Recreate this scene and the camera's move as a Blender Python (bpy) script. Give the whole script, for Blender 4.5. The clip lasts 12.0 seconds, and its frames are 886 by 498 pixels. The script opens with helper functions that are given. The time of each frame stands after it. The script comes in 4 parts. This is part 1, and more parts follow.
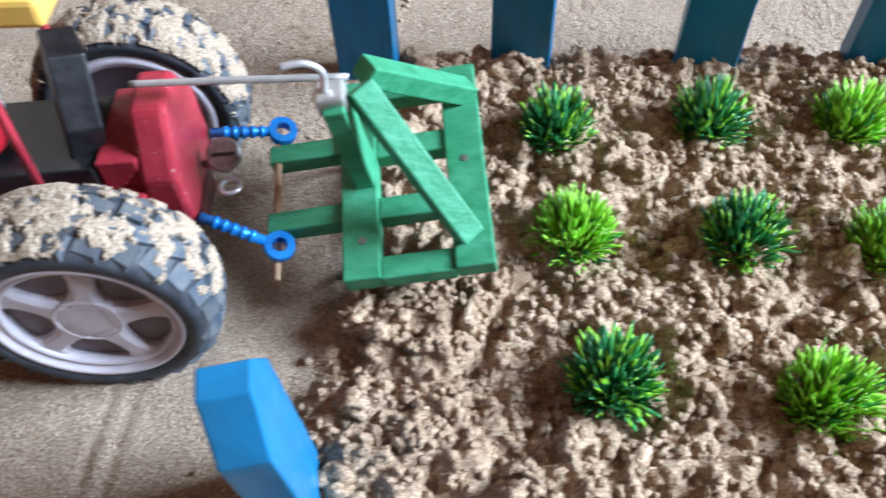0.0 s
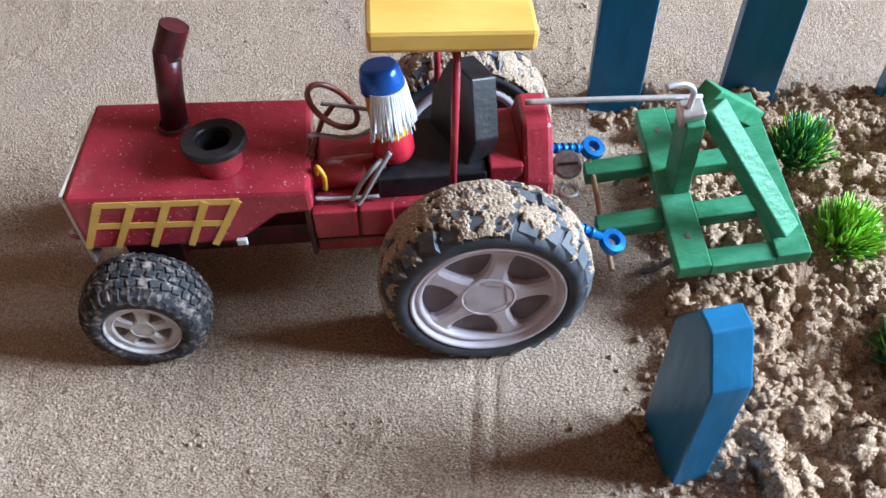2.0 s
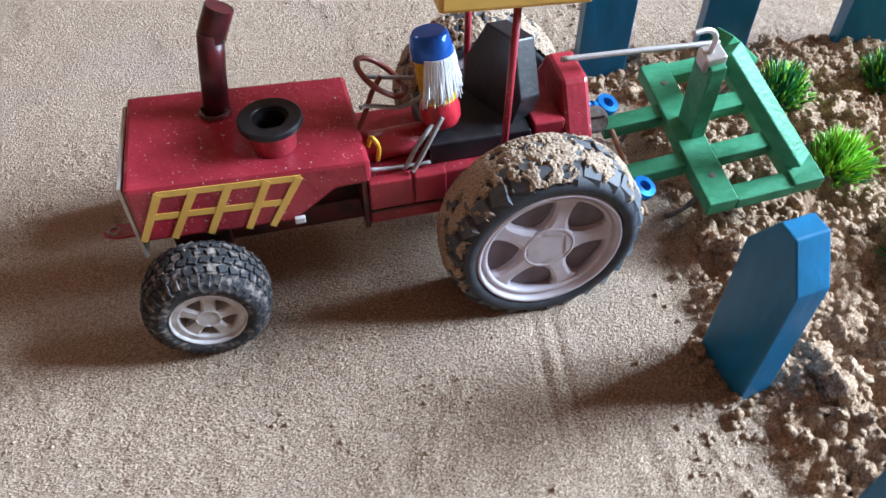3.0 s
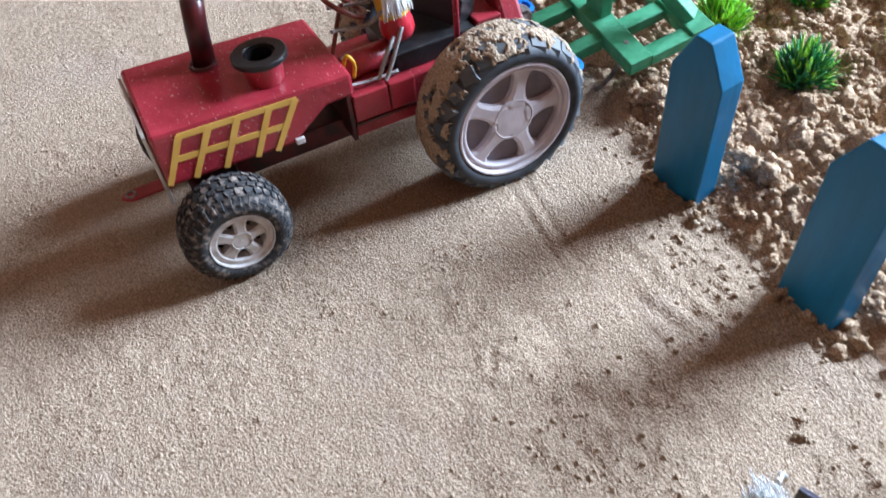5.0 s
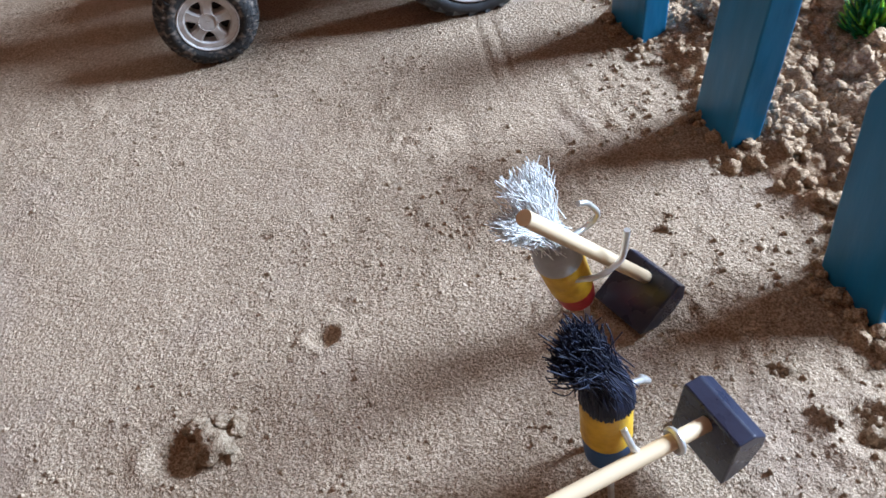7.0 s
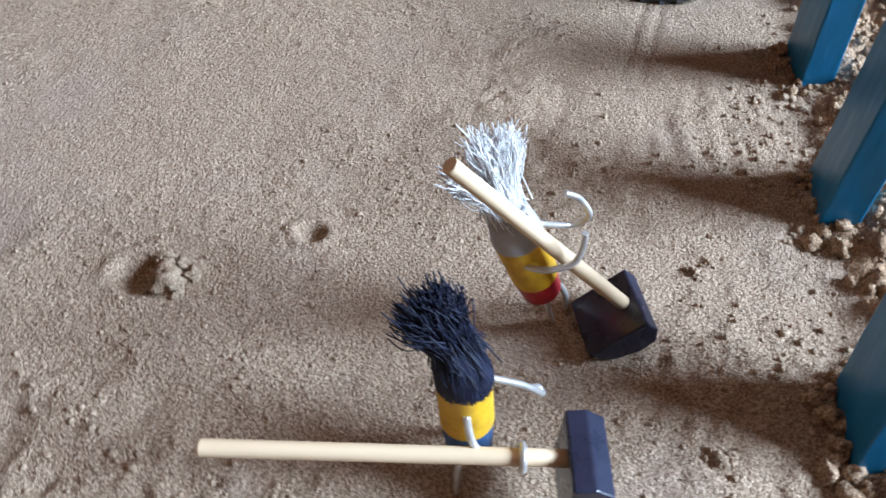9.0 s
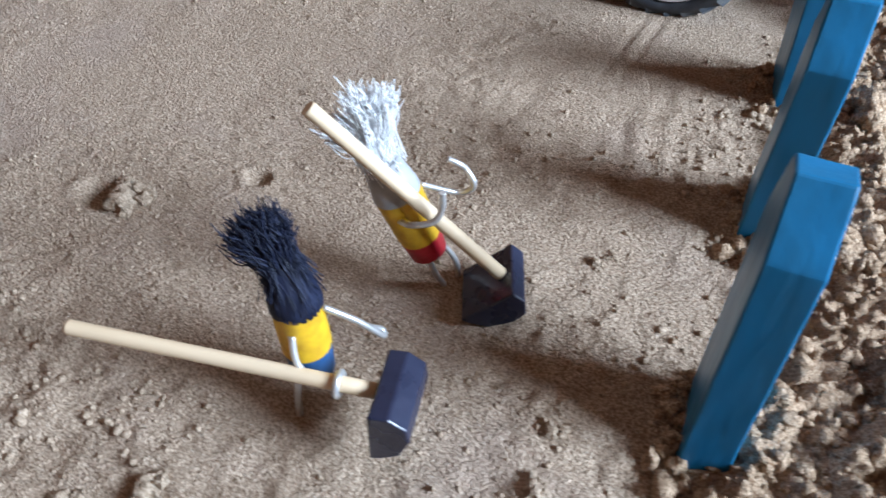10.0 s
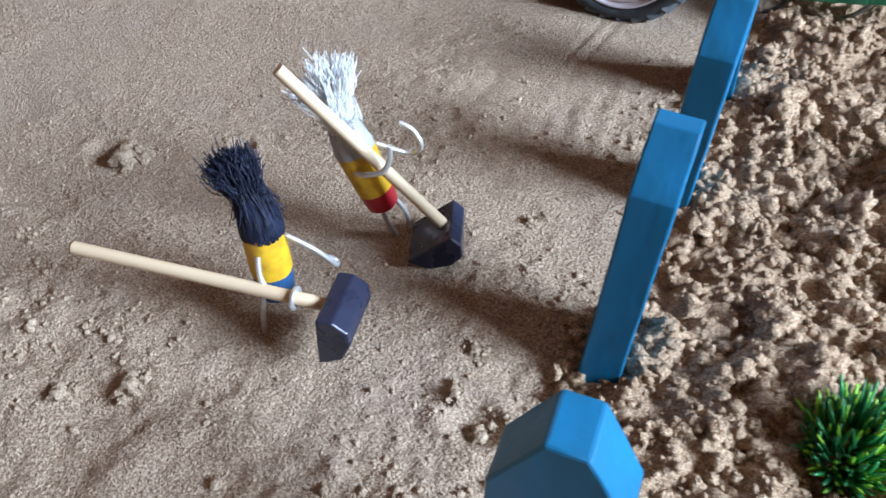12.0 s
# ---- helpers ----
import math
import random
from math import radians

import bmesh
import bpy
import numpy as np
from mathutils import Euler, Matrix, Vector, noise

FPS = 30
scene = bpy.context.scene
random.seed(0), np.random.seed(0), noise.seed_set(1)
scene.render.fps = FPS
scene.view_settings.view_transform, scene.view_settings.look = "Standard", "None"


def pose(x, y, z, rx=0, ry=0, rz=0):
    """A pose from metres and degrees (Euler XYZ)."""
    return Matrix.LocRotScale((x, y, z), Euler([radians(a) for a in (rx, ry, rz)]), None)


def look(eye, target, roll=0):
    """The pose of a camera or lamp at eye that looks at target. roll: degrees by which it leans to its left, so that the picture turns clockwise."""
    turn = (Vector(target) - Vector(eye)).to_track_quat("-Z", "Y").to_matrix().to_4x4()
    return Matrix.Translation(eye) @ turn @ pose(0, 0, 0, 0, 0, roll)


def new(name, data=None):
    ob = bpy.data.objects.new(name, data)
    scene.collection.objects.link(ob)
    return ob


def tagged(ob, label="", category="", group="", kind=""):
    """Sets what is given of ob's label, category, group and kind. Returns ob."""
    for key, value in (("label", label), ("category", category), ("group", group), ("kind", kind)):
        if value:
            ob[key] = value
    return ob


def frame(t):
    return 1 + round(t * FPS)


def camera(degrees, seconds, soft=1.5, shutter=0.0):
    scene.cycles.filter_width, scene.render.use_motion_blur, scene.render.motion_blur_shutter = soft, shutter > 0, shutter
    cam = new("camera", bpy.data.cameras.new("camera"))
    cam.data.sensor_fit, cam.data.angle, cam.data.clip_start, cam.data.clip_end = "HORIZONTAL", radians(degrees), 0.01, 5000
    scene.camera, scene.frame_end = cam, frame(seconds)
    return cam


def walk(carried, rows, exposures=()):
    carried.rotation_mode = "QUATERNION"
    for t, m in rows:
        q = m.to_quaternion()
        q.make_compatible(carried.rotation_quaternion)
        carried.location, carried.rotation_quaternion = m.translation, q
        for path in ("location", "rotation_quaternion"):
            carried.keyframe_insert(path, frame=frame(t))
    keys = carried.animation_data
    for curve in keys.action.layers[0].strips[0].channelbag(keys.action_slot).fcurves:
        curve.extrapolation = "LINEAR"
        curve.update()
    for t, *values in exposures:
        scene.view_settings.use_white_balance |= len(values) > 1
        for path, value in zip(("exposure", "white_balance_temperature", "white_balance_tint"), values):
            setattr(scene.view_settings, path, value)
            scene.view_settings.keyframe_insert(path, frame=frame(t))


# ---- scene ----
cam = camera(60.7, 12.0, shutter=0.4)
PATH = [
    (0, (0.1062, -0.1546, 0.1999), (0.0950, -0.0317, 0.0426), -2.80),
    (0.5, (0.0717, -0.1650, 0.2090), (0.0572, -0.0408, 0.0529), -2.60),
    (1, (0.0482, -0.1735, 0.2206), (0.0311, -0.0466, 0.0670), -2.90),
    (1.5, (0.0205, -0.1896, 0.2193), (0.0052, -0.0605, 0.0673), -2.70),
    (2, (-0.0024, -0.2022, 0.2209), (-0.0125, -0.0677, 0.0731), -2.00),
    (2.5, (-0.0241, -0.2097, 0.2194), (-0.0234, -0.0728, 0.0736), -2.30),
    (2.7, (-0.0360, -0.2125, 0.2166), (-0.0299, -0.0773, 0.0693), -1.40),
    (4.3, (-0.0917, -0.2461, 0.2243), (-0.0532, -0.1150, 0.0783), -3.20),
    (4.5, (-0.0917, -0.2524, 0.2234), (-0.0550, -0.1205, 0.0776), -5.10),
    (5, (-0.0975, -0.2704, 0.2172), (-0.0603, -0.1393, 0.0709), -6.70),
    (5.5, (-0.0937, -0.2970, 0.2005), (-0.0564, -0.1640, 0.0558), -7.00),
    (6, (-0.0844, -0.3229, 0.1844), (-0.0504, -0.1901, 0.0388), -6.70),
    (6.5, (-0.0693, -0.3444, 0.1740), (-0.0424, -0.2112, 0.0272), -5.40),
    (6.7, (-0.0605, -0.3494, 0.1757), (-0.0408, -0.2148, 0.0290), -6.30),
    (8.3, (-0.0252, -0.3495, 0.1640), (-0.0475, -0.2140, 0.0185), -4.90),
    (8.5, (-0.0182, -0.3497, 0.1634), (-0.0461, -0.2162, 0.0172), -4.00),
    (9, (0.0097, -0.3478, 0.1609), (-0.0355, -0.2199, 0.0140), -1.70),
    (9.5, (0.0390, -0.3480, 0.1617), (-0.0252, -0.2258, 0.0170), -2.80),
    (10, (0.0679, -0.3434, 0.1593), (-0.0036, -0.2244, 0.0153), -1.70),
    (10.5, (0.0895, -0.3380, 0.1622), (0.0149, -0.2216, 0.0177), -1.30),
    (11, (0.0935, -0.3449, 0.1612), (0.0176, -0.2267, 0.0189), -0.60),
    (11.5, (0.0903, -0.3618, 0.1592), (0.0162, -0.2418, 0.0174), 0.60),
    (12, (0.1019, -0.3680, 0.1691), (0.0274, -0.2464, 0.0289), -0.20),
]
walk(cam, [(t, look(eye, target, roll)) for t, eye, target, roll in PATH],
     exposures=((0.0, 0.05), (1.5, 0.05), (2.7, 0.15), (4.5, 0.4), (5.5, 0.32), (6.7, 0.1), (8.5, 0.0), (10.5, -0.25), (12.0, -0.2)))

# ---- light ----
world = bpy.data.worlds.new("sky")
scene.world = world
world.use_nodes = True
wn = world.node_tree
sky = wn.nodes.new("ShaderNodeTexSky")
sky.sky_type = 'NISHITA'
sky.sun_disc = False
sky.sun_elevation, sky.sun_rotation = radians(40), radians(90)
wn.links.new(sky.outputs[0], wn.nodes["Background"].inputs[0])
wn.nodes["Background"].inputs[1].default_value = 0.1


def window_light(name, eye, target, w, h, watts, color):
    data = bpy.data.lights.new(name, 'AREA')
    data.shape, data.size, data.size_y = 'RECTANGLE', w, h
    data.energy, data.color = watts, color
    ob = new(name, data)
    ob.matrix_world = look(eye, target)
    return ob


ROOM_X, EAST_X, ROOM_Y, ROOM_H = 2.6, 2.0, 2.0, 2.6
window_light("window_daylight", (EAST_X + 0.02, 0.10, 1.13), (0.0, 0.10, 1.13), 1.0, 0.90, 225, (0.735, 0.943, 1.215))
window_light("small_window_daylight", (-2.05, ROOM_Y + 0.02, 1.95), (-2.05, 0.0, 1.95), 0.40, 0.36, 18, (0.95, 0.97, 1.0))


# ---- materials ----
def mat(name, color, rough=0.5, metal=0.0, color2=None, scale=200.0, detail=6.0, amount=(0.35, 0.7), bump=0.0,
        bump_scale=800.0, bump_dist=0.0003, stretch=(1, 1, 1), island=0.0, spec=0.5, rand=0.0, coat=0.0, specks=0.0):
    m = bpy.data.materials.new(name)
    m.use_nodes = True
    nt = m.node_tree
    L, N = nt.links.new, nt.nodes.new
    b = nt.nodes["Principled BSDF"]
    b.inputs["Roughness"].default_value = rough
    b.inputs["Metallic"].default_value = metal
    b.inputs["Specular IOR Level"].default_value = spec
    b.inputs["Coat Weight"].default_value = coat
    tc = N("ShaderNodeTexCoord")
    mp = N("ShaderNodeMapping")
    mp.inputs["Scale"].default_value = stretch
    L(tc.outputs["Object"], mp.inputs[0])
    n1 = N("ShaderNodeTexNoise")
    n1.inputs["Scale"].default_value, n1.inputs["Detail"].default_value = scale, detail
    L(mp.outputs[0], n1.inputs["Vector"])
    r = N("ShaderNodeMapRange")
    r.inputs[1].default_value, r.inputs[2].default_value = amount
    L(n1.outputs[0], r.inputs[0])
    mix = N("ShaderNodeMix")
    mix.data_type = 'RGBA'
    L(r.outputs[0], mix.inputs[0])
    c2 = color2 or tuple(c * 0.72 for c in color)
    mix.inputs[6].default_value = (*color, 1)
    mix.inputs[7].default_value = (*c2, 1)
    out = mix.outputs[2]
    if island or rand:
        hs = N("ShaderNodeHueSaturation")
        src = N("ShaderNodeNewGeometry").outputs["Random Per Island"] if island else N("ShaderNodeObjectInfo").outputs["Random"]
        rr = N("ShaderNodeMapRange")
        k = island or rand
        rr.inputs[3].default_value, rr.inputs[4].default_value = 1 - k, 1 + k
        L(src, rr.inputs[0])
        L(rr.outputs[0], hs.inputs["Value"])
        L(out, hs.inputs["Color"])
        out = hs.outputs[0]
    if specks:
        n4 = N("ShaderNodeTexNoise")
        n4.inputs["Scale"].default_value, n4.inputs["Detail"].default_value = 1250.0, 1.0
        L(tc.outputs["Object"], n4.inputs["Vector"])
        r4 = N("ShaderNodeMapRange")
        r4.inputs[1].default_value, r4.inputs[2].default_value = 0.72 - specks, 0.78 - specks
        L(n4.outputs[0], r4.inputs[0])
        x4 = N("ShaderNodeMix")
        x4.data_type = 'RGBA'
        L(r4.outputs[0], x4.inputs[0])
        L(out, x4.inputs[6])
        x4.inputs[7].default_value = (0.55, 0.42, 0.40, 1)
        out = x4.outputs[2]
    L(out, b.inputs["Base Color"])
    n3 = N("ShaderNodeMapRange")
    n3.inputs[3].default_value, n3.inputs[4].default_value = max(0.03, rough - 0.12), min(1.0, rough + 0.12)
    L(n1.outputs[0], n3.inputs[0])
    L(n3.outputs[0], b.inputs["Roughness"])
    if bump:
        n2 = N("ShaderNodeTexNoise")
        n2.inputs["Scale"].default_value, n2.inputs["Detail"].default_value = bump_scale, 5.0
        L(mp.outputs[0], n2.inputs["Vector"])
        bp = N("ShaderNodeBump")
        bp.inputs["Strength"].default_value, bp.inputs["Distance"].default_value = bump, bump_dist
        L(n2.outputs[0], bp.inputs["Height"])
        L(bp.outputs[0], b.inputs["Normal"])
    return m


def sand_mat(name, light, dark, damp, relief):
    m = bpy.data.materials.new(name)
    m.use_nodes = True
    nt = m.node_tree
    L, N = nt.links.new, nt.nodes.new
    b = nt.nodes["Principled BSDF"]
    b.inputs["Roughness"].default_value = 0.95
    b.inputs["Specular IOR Level"].default_value = 0.15
    tc = N("ShaderNodeTexCoord")

    def nz(scale, detail, rough=0.6):
        n = N("ShaderNodeTexNoise")
        n.inputs["Scale"].default_value, n.inputs["Detail"].default_value, n.inputs["Roughness"].default_value = scale, detail, rough
        L(tc.outputs["Object"], n.inputs["Vector"])
        return n.outputs[0]

    def mixed(fac, a, c, lo, hi):
        r = N("ShaderNodeMapRange")
        r.inputs[1].default_value, r.inputs[2].default_value = lo, hi
        L(fac, r.inputs[0])
        x = N("ShaderNodeMix")
        x.data_type = 'RGBA'
        L(r.outputs[0], x.inputs[0])
        for k, v in ((6, a), (7, c)):
            if isinstance(v, tuple):
                x.inputs[k].default_value = (*v, 1)
            else:
                L(v, x.inputs[k])
        return x.outputs[2]

    grains = nz(1450.0, 2.0, 0.6)
    c = mixed(grains, dark, light, 0.40, 0.60)
    c = mixed(nz(14.0, 4.0), c, damp, 0.52, 0.85)
    spots = nz(2300.0, 1.0)
    c = mixed(spots, c, (0.09, 0.06, 0.045), 0.69, 0.75)
    c = mixed(nz(2700.0, 1.0), c, (0.66, 0.58, 0.48), 0.68, 0.74)
    L(c, b.inputs["Base Color"])
    bp = N("ShaderNodeBump")
    bp.inputs["Strength"].default_value, bp.inputs["Distance"].default_value = 1.0, relief
    L(nz(900.0, 3.0, 0.7), bp.inputs["Height"])
    L(bp.outputs[0], b.inputs["Normal"])
    return m


SAND = sand_mat("sand", (0.57, 0.435, 0.322), (0.27, 0.186, 0.127), (0.412, 0.31, 0.25), 0.0019)
CLOD = sand_mat("tilled_sand", (0.64, 0.468, 0.322), (0.335, 0.21, 0.128), (0.42, 0.270, 0.173), 0.0017)
DRY = sand_mat("dry_sand", (0.52, 0.40, 0.295), (0.31, 0.225, 0.155), (0.40, 0.30, 0.225), 0.0010)
RED = mat("red_paint", (0.38, 0.030, 0.046), 0.36, color2=(0.24, 0.016, 0.026), scale=90, bump=0.6, bump_scale=300, bump_dist=0.0005, specks=0.005)
HOODRED = mat("wrinkled_red_paint", (0.38, 0.032, 0.050), 0.15, color2=(0.26, 0.020, 0.032), scale=70, bump=0.8, bump_scale=170, bump_dist=0.0007, specks=0.01)
# darker red than the body, mottled with near-black
RED_DK = mat("dark_red_mottled", (0.10, 0.010, 0.014), 0.35, color2=(0.018, 0.010, 0.010), scale=160, bump=0.3)
YELLOW = mat("yellow_paint", (0.74, 0.46, 0.11), 0.42, color2=(0.64, 0.36, 0.07), scale=120, bump=0.25, bump_scale=300, stretch=(0.4, 1, 1))
GREEN = mat("green_paint", (0.026, 0.215, 0.098), 0.52, color2=(0.060, 0.31, 0.165), scale=190, bump=0.8, bump_scale=520, bump_dist=0.0005, stretch=(0.5, 1, 1), spec=0.35)
BLUE = mat("blue_paint", (0.009, 0.158, 0.335), 0.36, color2=(0.009, 0.118, 0.228), scale=110, bump=0.45, bump_scale=300, bump_dist=0.0004, stretch=(1, 1, 0.25), rand=0.12, spec=0.35)
BLACK = mat("black_paint", (0.007, 0.007, 0.009), 0.42, color2=(0.018, 0.017, 0.018), scale=200, bump=0.5, bump_scale=500, spec=0.4, specks=0.0)
NAVY = mat("black_rubber_paint", (0.014, 0.017, 0.036), 0.28, color2=(0.024, 0.028, 0.055), scale=150, bump=0.2)
RUBBER = mat("rubber", (0.022, 0.026, 0.034), 0.62, color2=(0.05, 0.055, 0.065), scale=220, bump=0.4, bump_scale=900)
TREAD = mat("tread_rubber", (0.040, 0.055, 0.075), 0.6, color2=(0.12, 0.12, 0.12), scale=170, bump=0.4, island=0.2)
DUSTY = mat("dusty_rubber", (0.018, 0.019, 0.022), 0.8, color2=(0.26, 0.21, 0.18), scale=420, amount=(0.5, 0.72), bump=0.8, bump_scale=700, bump_dist=0.0006)
RIM = mat("lilac_white_plastic", (0.66, 0.60, 0.64), 0.38, color2=(0.52, 0.46, 0.49), scale=120, bump=0.15)
RIMWHITE = mat("worn_white_plastic", (0.62, 0.60, 0.60), 0.5, color2=(0.40, 0.36, 0.34), scale=260, bump=0.3)
# rim plastic darkened for the shade between the rear spokes
BACKING = mat("shaded_gap_grey", (0.21, 0.175, 0.20), 0.6, scale=150)
STEEL = mat("steel_wire", (0.72, 0.72, 0.72), 0.35, metal=0.65, color2=(0.55, 0.54, 0.53), scale=300, bump=0.2)
DULL = mat("dull_metal", (0.30, 0.29, 0.28), 0.5, metal=0.8, color2=(0.16, 0.15, 0.14), scale=400, bump=0.3)
ANOD = mat("blue_anodised", (0.015, 0.28, 0.80), 0.24, metal=0.45, color2=(0.01, 0.19, 0.62), scale=200)
COPPER = mat("red_brown_wire", (0.20, 0.045, 0.035), 0.35, color2=(0.13, 0.03, 0.02), scale=300)
ROPE = mat("grey_cord", (0.30, 0.28, 0.27), 0.6, color2=(0.20, 0.18, 0.18), scale=900, bump=0.6, bump_scale=1500)
DOWEL = mat("pale_wood", (0.72, 0.56, 0.38), 0.55, color2=(0.58, 0.42, 0.26), scale=160, bump=0.2, stretch=(0.12, 1, 1))
MATCH = mat("match_wood", (0.45, 0.28, 0.17), 0.7, scale=200)
TIN = mat("bare_tin", (0.62, 0.60, 0.56), 0.35, metal=0.5, color2=(0.42, 0.37, 0.33), scale=120, bump=0.2)
DOLL_YEL = mat("yellow_cork_paint", (0.72, 0.43, 0.02), 0.5, color2=(0.50, 0.27, 0.015), scale=260, bump=0.5, bump_scale=500)
DOLL_RED = mat("red_cork_paint", (0.48, 0.015, 0.03), 0.4, scale=200, bump=0.5, bump_scale=500)
DOLL_BLUE = mat("blue_cork_paint", (0.015, 0.09, 0.24), 0.5, scale=200, bump=0.5, bump_scale=500)
CAP = mat("blue_foil", (0.01, 0.10, 0.50), 0.22, metal=0.3, color2=(0.02, 0.16, 0.62), scale=80)
HAIR_W = mat("white_thread", (0.82, 0.82, 0.82), 0.5, color2=(0.68, 0.70, 0.72), scale=300, island=0.12)
HAIR_G = mat("grey_paint", (0.42, 0.43, 0.45), 0.6, scale=200)
HAIR_K = mat("navy_thread", (0.007, 0.010, 0.026), 0.55, color2=(0.013, 0.018, 0.042), scale=300, island=0.3, spec=0.3)
LEAF_A = mat("dark_green_plastic", (0.015, 0.15, 0.055), 0.36, color2=(0.04, 0.26, 0.06), scale=160, island=0.5)
LEAF_B = mat("lime_green_plastic", (0.33, 0.62, 0.05), 0.42, color2=(0.16, 0.46, 0.03), scale=130, island=0.45)
PLASTER = mat("plaster", (0.18, 0.084, 0.044), 0.9, color2=(0.145, 0.066, 0.034), scale=3, bump=0.3, bump_scale=60, bump_dist=0.003)
CEIL = mat("ceiling_boards", (0.22, 0.10, 0.05), 0.9, color2=(0.16, 0.075, 0.04), scale=4)


# ---- mesh tools ----
def mesh_ob(name, bm, mats, smooth=False):
    me = bpy.data.meshes.new(name)
    bmesh.ops.recalc_face_normals(bm, faces=bm.faces)
    bm.to_mesh(me)
    bm.free()
    for m in (mats if isinstance(mats, (list, tuple)) else [mats]):
        me.materials.append(m)
    if smooth:
        me.polygons.foreach_set("use_smooth", [True] * len(me.polygons))
    return new(name, me)


def part(name, bm, material, parent, label="", smooth=False, m=None):
    ob = mesh_ob(name, bm, material, smooth)
    ob.parent = parent
    if m is not None:
        ob.matrix_local = m
    if label:
        tagged(ob, label)
    return ob


def thing(name, m, label, category, group="", kind=""):
    ob = new(name)
    ob.empty_display_size = 0.01
    ob.matrix_world = m
    return tagged(ob, label, category, group, kind)


def box(x0, x1, y0, y1, z0, z1, bev=0.0004, bm=None, m=None, seg=2):
    own = bmesh.new()
    r = bmesh.ops.create_cube(own, size=1)
    for v in r["verts"]:
        v.co = Vector((x0 + (v.co.x + 0.5) * (x1 - x0), y0 + (v.co.y + 0.5) * (y1 - y0), z0 + (v.co.z + 0.5) * (z1 - z0)))
    if bev:
        bmesh.ops.bevel(own, geom=own.edges[:], offset=bev, segments=seg, profile=0.5, affect='EDGES', clamp_overlap=True)
    if m is not None:
        bmesh.ops.transform(own, matrix=m, verts=own.verts)
    return joined(bm, own)


def joined(bm, own):
    if bm is None:
        return own
    me = bpy.data.meshes.new("tmp")
    own.to_mesh(me)
    own.free()
    bm.from_mesh(me)
    bpy.data.meshes.remove(me)
    return bm


def prism(poly, a, b, axis="y", bev=0.0004, bm=None, m=None, other=None):
    """Extrude a 2D outline along an axis from a to b; other: outline at b."""
    own = bmesh.new()
    put = {"y": lambda p, t: (p[0], t, p[1]), "x": lambda p, t: (t, p[0], p[1]), "z": lambda p, t: (p[0], p[1], t)}[axis]
    lo = [own.verts.new(put(p, a)) for p in poly]
    hi = [own.verts.new(put(p, b)) for p in (other or poly)]
    own.faces.new(lo)
    own.faces.new(hi[::-1])
    n = len(poly)
    for i in range(n):
        own.faces.new((lo[i], hi[i], hi[(i + 1) % n], lo[(i + 1) % n]))
    bmesh.ops.recalc_face_normals(own, faces=own.faces)
    if bev:
        bmesh.ops.bevel(own, geom=own.edges[:], offset=bev, segments=2, profile=0.5, affect='EDGES', clamp_overlap=True)
    if m is not None:
        bmesh.ops.transform(own, matrix=m, verts=own.verts)
    return joined(bm, own)


def lathe(profile, n=48, axis="y", bm=None, m=None, close=True):
    """Turn (radius, height) pairs round an axis."""
    own = bmesh.new()
    rings = []
    for r, h in profile:
        ring = []
        for i in range(n):
            a = 2 * math.pi * i / n
            c, s = r * math.cos(a), r * math.sin(a)
            ring.append(own.verts.new((c, h, s) if axis == "y" else (c, s, h)))
        rings.append(ring)
    for k in range(len(rings) - (0 if close else 1)):
        p, q = rings[k], rings[(k + 1) % len(rings)]
        for i in range(n):
            own.faces.new((p[i], p[(i + 1) % n], q[(i + 1) % n], q[i]))
    bmesh.ops.recalc_face_normals(own, faces=own.faces)
    if m is not None:
        bmesh.ops.transform(own, matrix=m, verts=own.verts)
    return joined(bm, own)


def smooth_path(points, k=6):
    pts = [Vector(p) for p in points]
    out = []
    for i in range(len(pts) - 1):
        p0, p1, p2, p3 = pts[max(i - 1, 0)], pts[i], pts[i + 1], pts[min(i + 2, len(pts) - 1)]
        for j in range(k):
            t = j / k
            out.append(0.5 * ((2 * p1) + (p2 - p0) * t + (2 * p0 - 5 * p1 + 4 * p2 - p3) * t * t + (3 * p1 - p0 - 3 * p2 + p3) * t ** 3))
    return out + [pts[-1]]


def tube(points, r, n=10, bm=None, curve=True, radii=None, mat_index=0):
    """A round rod along points, with closed ends."""
    pts = smooth_path(points) if curve and len(points) > 2 else [Vector(p) for p in points]
    own = bm if bm is not None else bmesh.new()
    rings = []
    a = None
    for i, p in enumerate(pts):
        d = (pts[min(i + 1, len(pts) - 1)] - pts[max(i - 1, 0)]).normalized()
        if a is None:
            a = d.cross(Vector((0.13, 0.31, 0.94)))
            if a.length < 0.2:
                a = d.cross(Vector((1, 0, 0)))
        a = (a - d * a.dot(d)).normalized()
        b = d.cross(a)
        rr = r if radii is None else radii[0] + (radii[1] - radii[0]) * i / (len(pts) - 1)
        rings.append([own.verts.new(p + rr * (math.cos(2 * math.pi * j / n) * a + math.sin(2 * math.pi * j / n) * b)) for j in range(n)])
    faces = []
    for p, q in zip(rings, rings[1:]):
        faces += [own.faces.new((p[j], p[(j + 1) % n], q[(j + 1) % n], q[j])) for j in range(n)]
    faces += [own.faces.new(rings[0][::-1]), own.faces.new(rings[-1])]
    for f in faces:
        f.material_index, f.smooth = mat_index, len(f.verts) == 4
    return own


